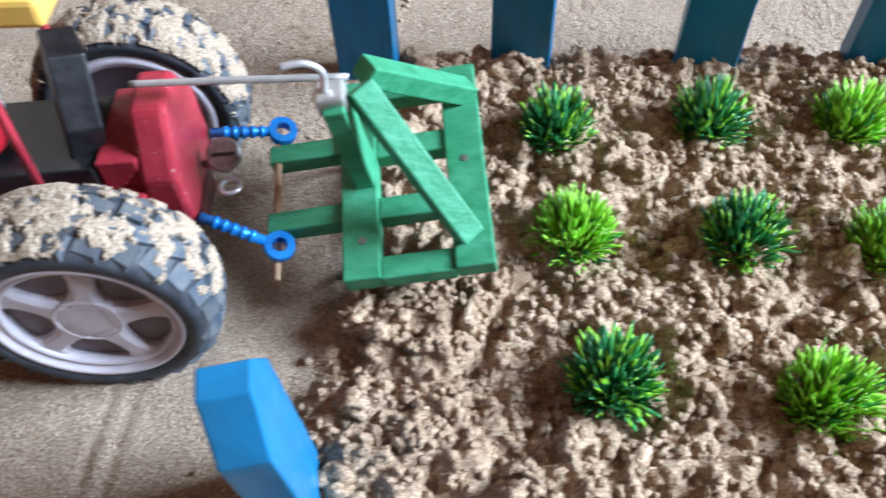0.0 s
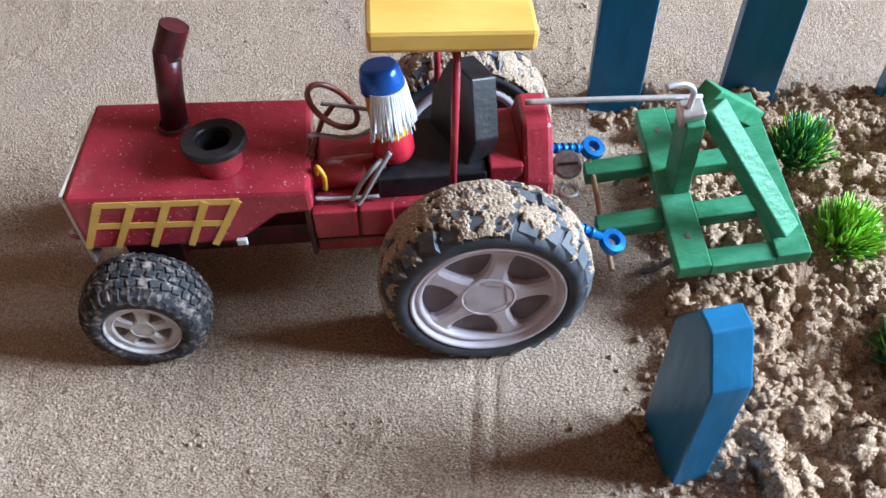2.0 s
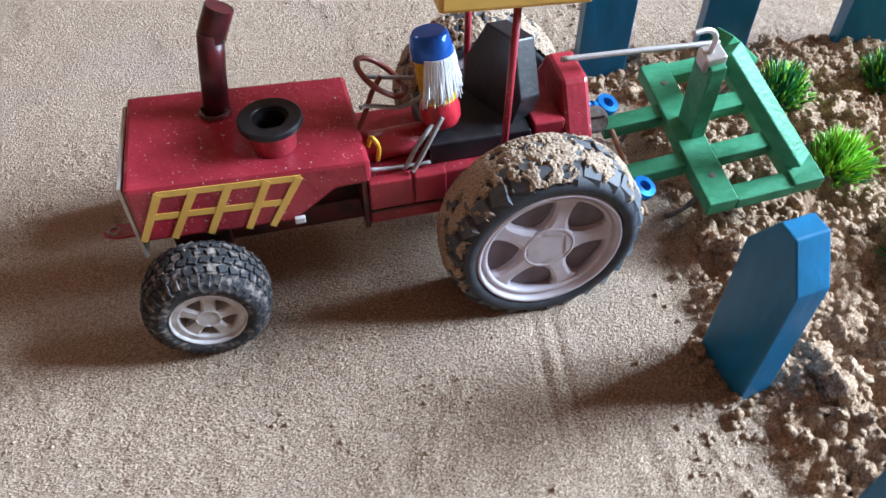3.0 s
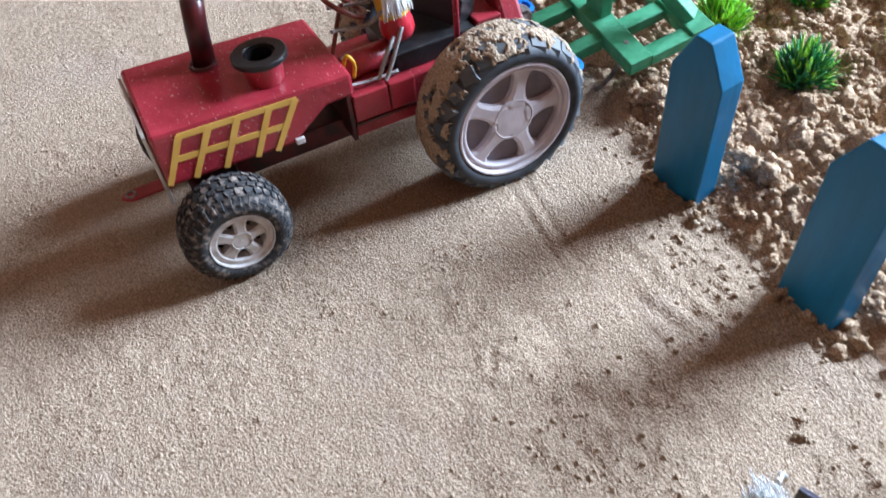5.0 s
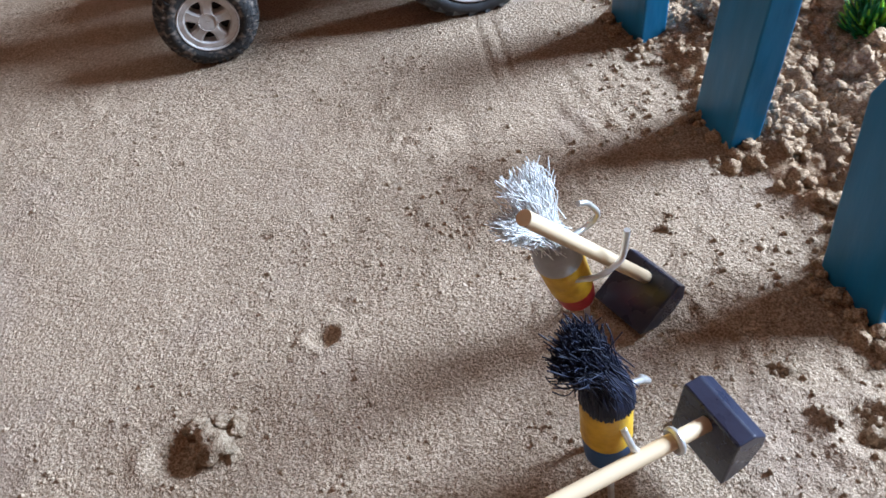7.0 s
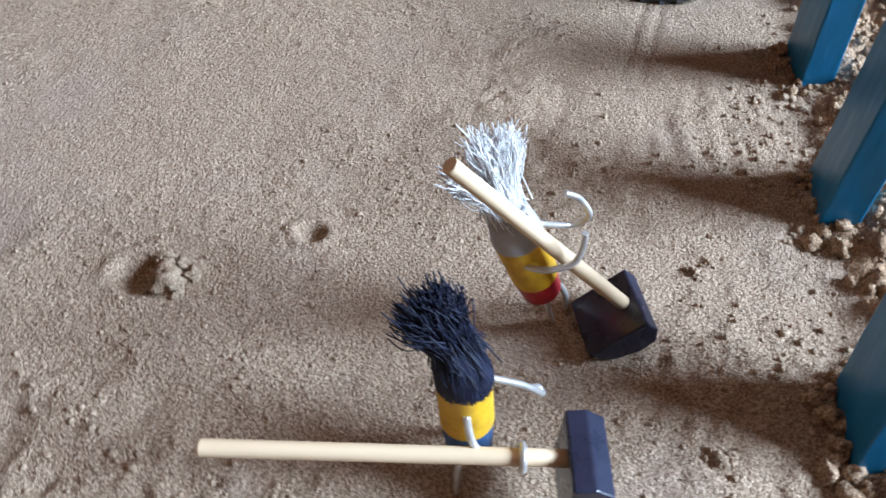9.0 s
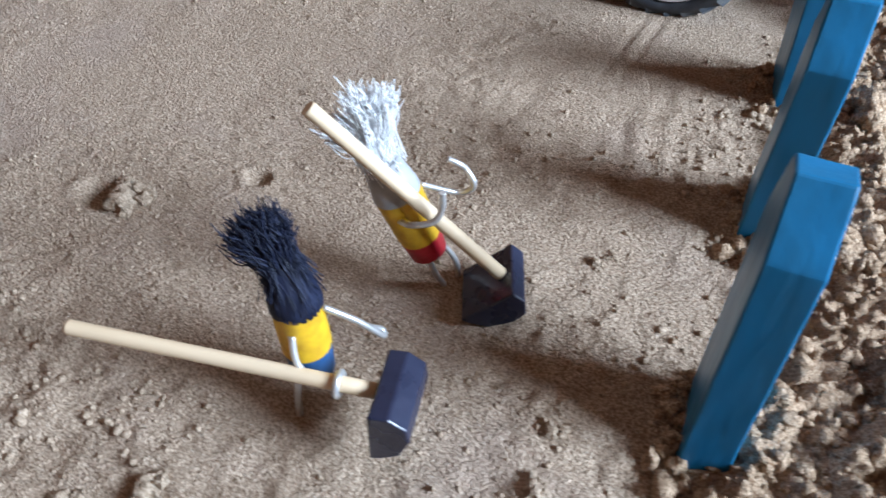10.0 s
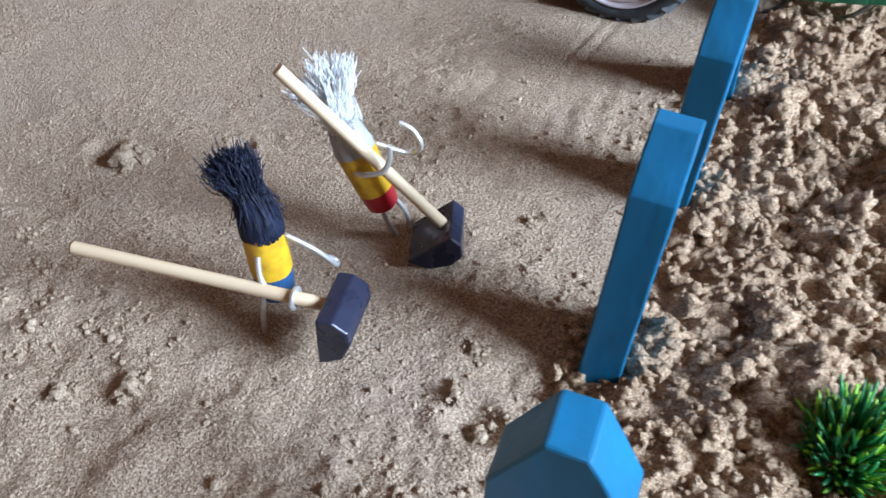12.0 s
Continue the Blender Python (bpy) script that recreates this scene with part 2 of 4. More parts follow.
# ---- noise on arrays ----
def hash2(i, j, seed):
    n = (i.astype(np.int64) * 374761393 + j.astype(np.int64) * 668265263 + seed * 1442695041) & 0x7fffffff
    n = ((n ^ (n >> 13)) * 1274126177) & 0x7fffffff
    return ((n ^ (n >> 16)) & 0xffff) / 65535.0


def vnoise(x, y, seed=0):
    i, j = np.floor(x), np.floor(y)
    u, v = x - i, y - j
    u, v = u * u * (3 - 2 * u), v * v * (3 - 2 * v)
    a, b, c, d = hash2(i, j, seed), hash2(i + 1, j, seed), hash2(i, j + 1, seed), hash2(i + 1, j + 1, seed)
    return (a * (1 - u) + b * u) * (1 - v) + (c * (1 - u) + d * u) * v


def fbm(x, y, seed=0, octaves=4, gain=0.5):
    out, amp, tot = 0.0, 1.0, 0.0
    for k in range(octaves):
        ca, sa = math.cos(0.7 * k), math.sin(0.7 * k)
        out = out + amp * vnoise((x * ca - y * sa) * 2 ** k, (x * sa + y * ca) * 2 ** k, seed + 17 * k)
        tot += amp
        amp *= gain
    return out / tot


def bumps(x, y, seed=0):
    """Rounded lumps: the nearest of scattered domes of mixed size."""
    i0, j0 = np.floor(x), np.floor(y)
    best = np.zeros_like(x)
    for di in (-1, 0, 1):
        for dj in (-1, 0, 1):
            i, j = i0 + di, j0 + dj
            cx, cy = i + hash2(i, j, seed), j + hash2(i, j, seed + 5)
            r = 0.45 + 0.55 * hash2(i, j, seed + 9)
            d2 = ((x - cx) ** 2 + (y - cy) ** 2) / (r * r)
            best = np.maximum(best, r * np.sqrt(np.clip(1 - d2, 0, 1)))
    return best


def step(a, b, x):
    t = np.clip((x - a) / (b - a), 0, 1)
    return t * t * (3 - 2 * t)


def fence_x(y):
    return np.where(y < -0.086, 0.060 + 0.135 * (-0.086 - y), 0.060 + 0.06 * np.clip(y + 0.086, 0, 1))


def field_mask(x, y):
    w = 0.012 * (fbm(x * 60, y * 60, 3, 3) - 0.5)
    a = step(-0.012, 0.010, x + w - fence_x(y))
    return a * (1 - step(0.092, 0.114, y + w))


def height(x, y):
    h = 0.0022 * (fbm(x * 9, y * 9, 1, 3) - 0.5) + 0.0010 * (fbm(x * 70, y * 70, 2, 3) - 0.5)
    h = h + 0.0008 * (fbm(x * 420, y * 420, 4, 3, 0.6) - 0.5)
    crumb = step(0.45, 0.62, fbm(x * 22, y * 22, 8, 3))
    h = h + 0.0009 * crumb * bumps(x * 330, y * 330, 21) * vnoise(x * 120, y * 120, 23) + 0.0006 * crumb * bumps(x * 620, y * 620, 25)
    zone = np.exp(-((x + 0.045) / 0.03) ** 2 - ((y + 0.13) / 0.035) ** 2) + np.exp(-((x - 0.0) / 0.05) ** 2 - ((y + 0.168) / 0.024) ** 2) + step(-0.255, -0.30, y)
    crumb = np.maximum(crumb, np.clip(zone, 0, 1) * step(0.30, 0.55, fbm(x * 55, y * 55, 28, 3)))
    h = h + 0.0044 * np.clip(zone, 0, 1) * (fbm(x * 85, y * 85, 29, 4, 0.6) - 0.5)
    h = h + 0.0017 * np.clip(zone, 0, 1) * crumb * bumps(x * 300, y * 300, 61) * vnoise(x * 110, y * 110, 63)
    rip = step(0.0, 0.02, x) * (1 - step(0.055, 0.07, x)) * step(-0.29, -0.24, y) * (1 - step(-0.11, -0.08, y))
    h = h + 0.0004 * rip * step(0.42, 0.75, fbm(x * 38, y * 38, 14, 3)) * np.sin(2 * math.pi * (x + 0.016 * fbm(x * 40, y * 25, 6, 3) + 1.5 * (y + 0.17) ** 2) / 0.0095)
    h = h + 0.0006 * rip * step(0.45, 0.6, fbm(x * 60, y * 35, 15, 3)) * bumps(x * 340, y * 340, 65)
    for tx in (-0.004, 0.003):
        track = np.exp(-((x - tx - 0.02 * (y + 0.07)) / 0.0014) ** 2) * step(-0.115, -0.09, y) * (1 - step(-0.06, -0.05, y))
        h = h - 0.0009 * track
    for px, py, pr, pd in ((-0.1175, -0.2425, 0.0075, 0.0034), (-0.079, -0.2135, 0.004, 0.003), (0.052, -0.272, 0.007, 0.003)):
        d = np.hypot(x - px, (y - py) * 1.2) / pr
        h = h - pd * np.exp(-d ** 4) + 0.0010 * np.exp(-((d - 1.5) / 0.4) ** 2)
    f = field_mask(x, y)
    wx, wy = x + 0.006 * (fbm(x * 90, y * 90, 31, 2) - 0.5), y + 0.006 * (fbm(x * 90, y * 90, 37, 2) - 0.5)
    lumps = 0.0082 * bumps(wx * 60, wy * 60, 41) + 0.0052 * bumps(wx * 125, wy * 125, 43) + 0.0026 * bumps(wx * 260, wy * 260, 47)
    lumps = lumps + 0.0016 * bumps(wx * 480, wy * 480, 51) + 0.007 * (fbm(x * 28, y * 28, 53, 2) - 0.5) + 0.003 * (fbm(x * 300, y * 300, 57, 3, 0.6) - 0.5)
    return h + f * (0.86 * lumps - 0.0028)


def z_at(x, y):
    return float(height(np.array([x]), np.array([y]))[0])


# ---- ground ----
def build_ground():
    far = [0.35, 0.45, 0.6, 0.85, 1.2, 1.7, 2.7]
    xs = np.concatenate([[-v for v in reversed(far)], np.arange(-0.30, 0.04, 0.0013), np.arange(0.04, 0.275, 0.00085), np.arange(0.275, 0.34, 0.005), far])
    ys = np.concatenate([[-v for v in reversed(far[1:])], np.arange(-0.40, 0.13, 0.00105), np.arange(0.13, 0.32, 0.0022), far])
    X, Y = np.meshgrid(xs, ys)
    Z = height(X, Y) * (np.hypot(X, Y) < 1.0)
    nx, ny = len(xs), len(ys)
    co = np.stack([X, Y, Z], -1).reshape(-1, 3)
    idx = np.arange(nx * ny).reshape(ny, nx)
    quads = np.stack([idx[:-1, :-1], idx[:-1, 1:], idx[1:, 1:], idx[1:, :-1]], -1).reshape(-1, 4)
    me = bpy.data.meshes.new("ground")
    me.from_pydata(co, [], quads)
    me.materials.append(SAND)
    me.materials.append(CLOD)
    mid = co[quads].mean(1)
    me.polygons.foreach_set("material_index", (field_mask(mid[:, 0], mid[:, 1]) > 0.4).astype(np.int32))
    me.polygons.foreach_set("use_smooth", [True] * len(me.polygons))
    return tagged(new("ground", me), "pale brown sand with a tilled lumpy plot", "ground", kind="structure")


ground = build_ground()


def rough_ball(seed, sub, rough=1.0):
    bm = bmesh.new()
    bmesh.ops.create_icosphere(bm, subdivisions=sub, radius=1)
    for v in bm.verts:
        p = v.co.copy()
        k = 1 + 0.6 * noise.noise(p * 1.3 + Vector((seed, 0, 0))) + 0.5 * noise.noise(p * 3.1 + Vector((0, seed, 0))) + 0.48 * noise.noise(p * 6.5 + Vector((0, 0, seed)))
        v.co = p * (1 + (k - 1) * rough)
    co = np.array([v.co[:] for v in bm.verts])
    tri = np.array([[v.index for v in f.verts] for f in bm.faces])
    bm.free()
    return co, tri


def scatter(name, spots, kinds, material, label, category):
    rng = np.random.default_rng(5)
    cos, tris, n = [], [], 0
    for x, y, z, r in spots:
        co, tri = kinds[rng.integers(len(kinds))]
        a, b = rng.uniform(0, 6.28, 2)
        ca, sa, cb, sb = math.cos(a), math.sin(a), math.cos(b), math.sin(b)
        R = np.array([[ca, -sa, 0], [sa, ca, 0], [0, 0, 1]]) @ np.array([[1, 0, 0], [0, cb, -sb], [0, sb, cb]])
        cos.append(co @ R.T * (r * rng.uniform(0.75, 1.25, 3)) + (x, y, z))
        tris.append(tri + n)
        n += len(co)
    me = bpy.data.meshes.new(name)
    me.from_pydata(np.concatenate(cos), [], np.concatenate(tris))
    me.materials.append(material)
    me.polygons.foreach_set("use_smooth", [True] * len(me.polygons))
    return tagged(new(name, me), label, category, kind="stuff")


def field_spots(n, lo, hi, power, seed, sink):
    rng = np.random.default_rng(seed)
    out = []
    while len(out) < n:
        x, y = rng.uniform(0.03, 0.28, 400), rng.uniform(-0.36, 0.12, 400)
        keep = field_mask(x, y) > rng.uniform(0.25, 0.9, 400)
        x, y = x[keep], y[keep]
        r = lo + (hi - lo) * rng.uniform(0, 1, len(x)) ** power
        z = height(x, y) + r * sink
        out += list(zip(x, y, z, r))
    return out[:n]


def heap_spots(seed):
    """Crumbs pushed up round the feet of the near pickets."""
    rng = np.random.default_rng(seed)
    out = []
    for cx, cy in ((0.059, -0.085), (0.066, -0.156), (0.073, -0.233), (0.087, -0.306), (0.0575, 0.0925)):
        for _ in range(60):
            a, d = rng.uniform(0, 6.28), rng.uniform(0.6, 1.5)
            x, y = cx + 0.0085 * d * math.cos(a), cy + 0.0145 * d * math.sin(a)
            rr = 0.0006 + 0.0022 * rng.random() ** 2
            out.append((x, y, z_at(x, y) + rr * 0.3, rr))
    return out


BIG = [rough_ball(s * 3.7 + 1, 3) for s in range(6)]
SMALL = [rough_ball(s * 2.9 + 40, 2) for s in range(6)]


def clod_pieces(spots):
    """Lumps that lie one by one on the tilled plot: pieces of the ground on six shared meshes."""
    rng = random.Random(8)
    shared = []
    for co, tri in BIG:
        me = bpy.data.meshes.new("clod")
        me.from_pydata(co * 0.003, [], tri)
        me.materials.append(CLOD)
        me.polygons.foreach_set("use_smooth", [True] * len(me.polygons))
        shared.append(me)
    for x, y, z, r in spots:
        ob = new("clod", rng.choice(shared))
        ob.parent = ground
        ob.matrix_basis = Matrix.LocRotScale((x, y, z), Euler([rng.uniform(0, 6.28) for _ in range(3)]), [r / 0.003 * rng.uniform(0.8, 1.25) for _ in range(3)])


CLODS = field_spots(520, 0.0018, 0.0052, 2.2, 11, 0.1)
CLODS.sort(key=lambda c: -c[3])
clod_pieces(CLODS[:280])
scatter("soil_clods", CLODS[280:], BIG, CLOD, "damp brown sand clods heaped over the tilled plot", "soil clods")
scatter("soil_crumbs", field_spots(11000, 0.0005, 0.0021, 1.8, 12, 0.3), SMALL, CLOD, "small brown sand crumbs lying over the tilled plot", "soil crumbs")


def loose_spots(n, seed):
    rng = np.random.default_rng(seed)
    x, y = rng.uniform(-0.3, 0.07, n), rng.uniform(-0.38, 0.2, n)
    trodden = np.exp(-((x - 0.005) / 0.05) ** 2 - ((y + 0.166) / 0.026) ** 2) + np.exp(-((x + 0.04) / 0.03) ** 2 - ((y + 0.13) / 0.03) ** 2) + step(-0.265, -0.31, y)
    dense = step(0.50, 0.62, fbm(x * 22, y * 22, 8, 3)) + 0.35 * trodden * step(0.35, 0.6, fbm(x * 50, y * 50, 18, 3)) + 0.01 + 0.8 * step(-0.040, 0.0, x - fence_x(y))
    keep = rng.uniform(0, 1, n) < dense * 0.7
    x, y = x[keep], y[keep]
    near = np.maximum(step(-0.045, 0.0, x - fence_x(y)), 0.7 * np.clip(trodden[keep], 0, 1))
    r = 0.00025 + (0.0005 + 0.0009 * near) * rng.uniform(0, 1, len(x)) ** 4
    return list(zip(x, y, height(x, y) + r * 0.1, r))


TINY = [rough_ball(s * 1.9 + 70, 2, 0.55) for s in range(6)]
scatter("soil_crumbs", heap_spots(31), SMALL, CLOD, "crumbs of sand heaped round the picket feet", "soil crumbs")
scatter("sand_grains", loose_spots(24000, 21), TINY, DRY, "loose coarse grains lying on smooth sand", "sand grains")
for x, y, r in ((-0.1085, -0.243, 0.0058), (-0.032, -0.310, 0.0035), (0.044, -0.268, 0.0024), (0.041, -0.252, 0.0022), (0.055, -0.274, 0.0032), (0.030, -0.196, 0.0017), (0.0335, -0.191, 0.0013), (-0.046, -0.322, 0.003)):
    spots = [(x, y, z_at(x, y) + r * 0.15, r)] + [(x + random.uniform(-1, 1) * r * 1.4, y + random.uniform(-1, 1) * r * 1.4, z_at(x, y) + r * 0.15, r * random.uniform(0.25, 0.5)) for _ in range(7)]
    scatter("sand_clod", spots, BIG, DRY, "loose crumbly clod of dry sand", "clod")


# ---- room that closes the place ----
def wall(name, axis, at, lo, hi, hole=None):
    """A wall 0.12 m thick, with a rectangular opening through it where one is given."""
    bm = bmesh.new()
    sgn = 1 if at > 0 else -1
    a, b = sorted((at, at + 0.12 * sgn))

    def slab(u0, u1, z0, z1):
        if axis == "x":
            box(a, b, u0, u1, z0, z1, 0, bm)
        else:
            box(u0, u1, a, b, z0, z1, 0, bm)
    if hole:
        u0, u1, z0, z1 = hole
        slab(lo, u0, 0, ROOM_H)
        slab(u1, hi, 0, ROOM_H)
        slab(u0, u1, 0, z0)
        slab(u0, u1, z1, ROOM_H)
    else:
        slab(lo, hi, 0, ROOM_H)
    return tagged(mesh_ob(name, bm, PLASTER), "plain plastered wall", "wall", kind="structure")


wall("wall_east", "x", EAST_X, -ROOM_Y, ROOM_Y, (-0.40, 0.60, 0.68, 1.58))
wall("wall_west", "x", -ROOM_X, -ROOM_Y, ROOM_Y)
wall("wall_north", "y", ROOM_Y, -ROOM_X - 0.12, EAST_X + 0.12, (-2.25, -1.85, 1.77, 2.13))
wall("wall_south", "y", -ROOM_Y, -ROOM_X - 0.12, EAST_X + 0.12)
tagged(mesh_ob("ceiling", box(-ROOM_X - 0.12, EAST_X + 0.12, -ROOM_Y - 0.12, ROOM_Y + 0.12, ROOM_H, ROOM_H + 0.1, 0), CEIL), "plain brown boarded ceiling", "ceiling", kind="structure")


# ---- fence ----
def picket(cx, cy, angle, lean_x=0.0, lean_y=0.0, label="", width=0.0235, thick=0.011, top=0.0735):
    """A pointed post: width along local y, thickness along local x."""
    w, s, e = width / 2, 0.0585, 0.0035
    poly = [(-w, -0.012), (w, -0.012), (w, s), (e, top), (-e, top), (-w, s)]
    bm = prism(poly, -thick / 2, thick / 2, "x", 0.0006)
    bmesh.ops.triangulate(bm, faces=bm.faces[:])
    for _ in range(4):
        long = [e for e in bm.edges if e.calc_length() > 0.0035]
        bmesh.ops.subdivide_edges(bm, edges=long, cuts=1)
        bmesh.ops.triangulate(bm, faces=bm.faces[:])
    for e in bm.edges:
        e.smooth = e.calc_face_angle(0) < 0.2
    off = Vector((cx, cy, 0)) * 40
    for v in bm.verts:
        v.co += noise.noise_vector(v.co * 130 + off) * 0.00016 + noise.noise_vector(v.co * 420 + off) * 0.00006
    m = Matrix.Translation((cx, cy, 0)) @ Matrix.Rotation(radians(angle), 4, 'Z') @ Matrix.Rotation(radians(lean_x), 4, 'Y') @ Matrix.Rotation(radians(lean_y), 4, 'X')
    ob = mesh_ob("fence_post", bm, BLUE, True)
    ob.matrix_world = m
    return tagged(ob, label or "blue painted wooden picket standing in the sand", "fence post", "pickets of the toy fence")


picket(0.0590, -0.0850, 13, -2.0, 2.2)
picket(0.0660, -0.1558, 6, 1.8, 0.5)
picket(0.0728, -0.2334, 8, 2.2, -8)
picket(0.0866, -0.3060, 100, 0, 0, "blue painted wooden corner picket turned across the fence line")
picket(0.0575, 0.0925, 86, 0, 0)
picket(0.1190, 0.0965, 80, 0, 0)
picket(0.1915, 0.0960, 80, 0, 0)
picket(0.2560, 0.0950, 82, 0, 0)


# ---- plants ----
def tuft_mesh(seed, n, radius, ht, mats, mixing):
    rng = random.Random(seed)
    bm = bmesh.new()
    for _ in range(n):
        az = rng.uniform(0, 2 * math.pi)
        el = math.asin(rng.uniform(0.06, 1.0) ** 0.8)
        d = Vector((math.cos(az) * math.cos(el), math.sin(az) * math.cos(el), math.sin(el)))
        reach = radius * rng.uniform(0.74, 1.05) * (1 + (ht / radius - 1) * d.z)
        base = Vector((rng.uniform(-1, 1), rng.uniform(-1, 1), 0)) * radius * 0.14
        out = Vector((d.x, d.y, 0))
        mid = base + d * reach * 0.58 + out * 0.0012 + Vector((0, 0, 0.0008))
        tip = base + d * reach + Vector((rng.uniform(-1, 1), rng.uniform(-1, 1), rng.uniform(0.2, 1.8))) * 0.0018 - out * 0.0012
        r = rng.uniform(0.00046, 0.00066)
        pts = [base, base.lerp(mid, 0.55) + Vector((0, 0, 0.0006)), mid, mid.lerp(tip, 0.6), tip]
        k = 1 if rng.random() < mixing else 0
        side = d.cross(Vector((0, 0, 1)))
        side = side.normalized() if side.length > 0.01 else Vector((1, 0, 0))
        nrm = side.cross(d).normalized()
        prof = (0.6, 0.9, 1.05, 0.95, 0.4)
        rings = []
        for p, s in zip(pts, prof):
            rings.append([bm.verts.new(p + r * s * (math.cos(a) * side * 1.25 + math.sin(a) * nrm * 0.75)) for a in (0, 1.57, 3.14, 4.71)])
        tip_k = 1 if k or rng.random() < 0.3 else 0
        for q, (a, b) in enumerate(zip(rings, rings[1:])):
            for j in range(4):
                f = bm.faces.new((a[j], a[(j + 1) % 4], b[(j + 1) % 4], b[j]))
                f.material_index, f.smooth = (tip_k if q > 2 else k), True
        f = bm.faces.new(rings[-1])
        f.material_index = tip_k
    return bm


def plant(x, y, seed, dark, ht=0.0215, radius=0.0128, n=430):
    label = "dark green plastic grass tuft planted in tilled sand" if dark else "bright lime green plastic grass tuft planted in tilled sand"
    root = thing("grass_tuft", pose(x, y, z_at(x, y) * 0.4 + 0.0005, 0, 0, seed * 47), label, "artificial plant", "tufts in the toy field")
    part("foliage", tuft_mesh(seed, n, radius, ht, None, 0.12 if dark else 0.9), [LEAF_A, LEAF_B], root)
    part("stem", lathe([(0.0001, -0.004), (0.0016, -0.004), (0.0013, 0.004), (0.0001, 0.005)], 10, "z"), LEAF_A, root)
    return root


for i, (x, y, dark) in enumerate(((0.1305, 0.0510, 1), (0.1860, 0.0570, 1), (0.2365, 0.0570, 0), (0.1345, 0.0020, 0), (0.1880, 0.0020, 1), (0.2330, -0.0010, 0),
                                  (0.1430, -0.0500, 1), (0.2000, -0.0540, 0), (0.1410, -0.1180, 1), (0.1360, -0.2360, 1))):
    plant(x, y, i + 3, dark)


# ---- toy tractor ----
TR = pose(-0.006, 0, 0, 0, 0, 7)
tractor = thing("toy_tractor", TR, "dusty handmade red toy tractor with yellow roof on sand", "toy tractor")

# hood: a bent sheet body, its near rear corner a little lower
side = [(-0.1300, 0.0618), (-0.0540, 0.0585), (-0.0540, 0.0490), (-0.0660, 0.0485), (-0.0812, 0.0372), (-0.1302, 0.0388)]
far_side = [(-0.1300, 0.0633), (-0.0555, 0.0600), (-0.0555, 0.0520), (-0.0660, 0.0500), (-0.0812, 0.0372), (-0.1302, 0.0388)]
hood = part("hood", prism(side, -0.0245, 0.0225, "y", 0.0016, other=far_side), HOODRED, tractor, "glossy dark red hood")
part("front_plate", box(-0.1318, -0.1304, -0.0225, 0.0205, 0.030, 0.0610, 0.0003), TIN, hood, "bare pale tin plate")
bm = bmesh.new()


def strip(bm, p, q, w, w2=None, face=-0.0251):
    """A painted bar on the hood's side from p to q, in x and z."""
    p, q = Vector((p[0], 0, p[1])), Vector((q[0], 0, q[1]))
    d = (q - p).normalized()
    nrm = Vector((-d.z, 0, d.x))
    vs = []
    for y in (face, -0.0243):
        for pt, s, ww in ((p, 1, w), (q, 1, w2 or w), (q, -1, w2 or w), (p, -1, w)):
            c = pt + nrm * s * ww / 2
            vs.append(bm.verts.new((c.x, y, c.z)))
    bm.faces.new(vs[:4])
    bm.faces.new(vs[4:][::-1])
    for i in range(4):
        bm.faces.new((vs[i], vs[i + 4], vs[(i + 1) % 4 + 4], vs[(i + 1) % 4]))


for p, q in (((-0.1206, 0.0583), (-0.0765, 0.0562)), ((-0.1250, 0.0495), (-0.0815, 0.0470))):
    bars = bmesh.new()
    strip(bars, p, q, 0.0024, None, -0.0248)
    part("grille_bar", bars, YELLOW, hood, "hand-painted yellow bar")
for i, (x0, x1) in enumerate(((-0.1200, -0.1293), (-0.1094, -0.1197), (-0.0988, -0.1083), (-0.0870, -0.0961), (-0.0770, -0.0884))):
    bars = bmesh.new()
    strip(bars, (x0, 0.0586 - 0.0005 * i), (x1, 0.0398 - 0.0006 * i), 0.0026, 0.0022, -0.0249)
    part("grille_bar", bars, YELLOW, hood, "hand-painted yellow bar")
exhaust = part("exhaust_pipe", tube([(-0.1005, 0.0085, 0.060), (-0.0985, 0.0105, 0.0755), (-0.0962, 0.0125, 0.0890)], 0.0043, 20, curve=False), RED_DK, tractor, "sooty dark red exhaust pipe")
part("exhaust_elbow", tube([(-0.0962, 0.0125, 0.0862), (-0.0958, 0.0128, 0.0885), (-0.0925, 0.0138, 0.0950), (-0.0918, 0.0140, 0.0965)], 0.0046, 20), RED_DK, exhaust, "black-brown bent pipe end")
part("collar", lathe([(0.0046, 0), (0.0054, 0), (0.0050, 0.0010), (0.0046, 0.0012)], 24, "z", m=pose(-0.1008, 0.0085, 0.0622)), RED_DK, exhaust)
cup = part("air_filter_cup", lathe([(0.0070, -0.009), (0.0074, -0.004), (0.0082, 0), (0.0058, 0), (0.0055, -0.009)], 72, "z", m=pose(-0.0828, -0.0112, 0.0692)), RED, tractor)
part("air_filter_ring", lathe([(0.0103, 0), (0.0103, 0.0016), (0.0098, 0.0020), (0.0060, 0.0020), (0.0057, 0.0014), (0.0057, 0)], 72, "z", m=pose(-0.0828, -0.0112, 0.0694)), BLACK, cup, "black rubber ring")
part("air_filter_well", lathe([(0.0001, 0), (0.0056, 0), (0.0056, 0.0072), (0.0050, 0.0072), (0.0050, 0.0008), (0.0001, 0.0008)], 24, "z", m=pose(-0.0828, -0.0112, 0.0632)), BLACK, cup)
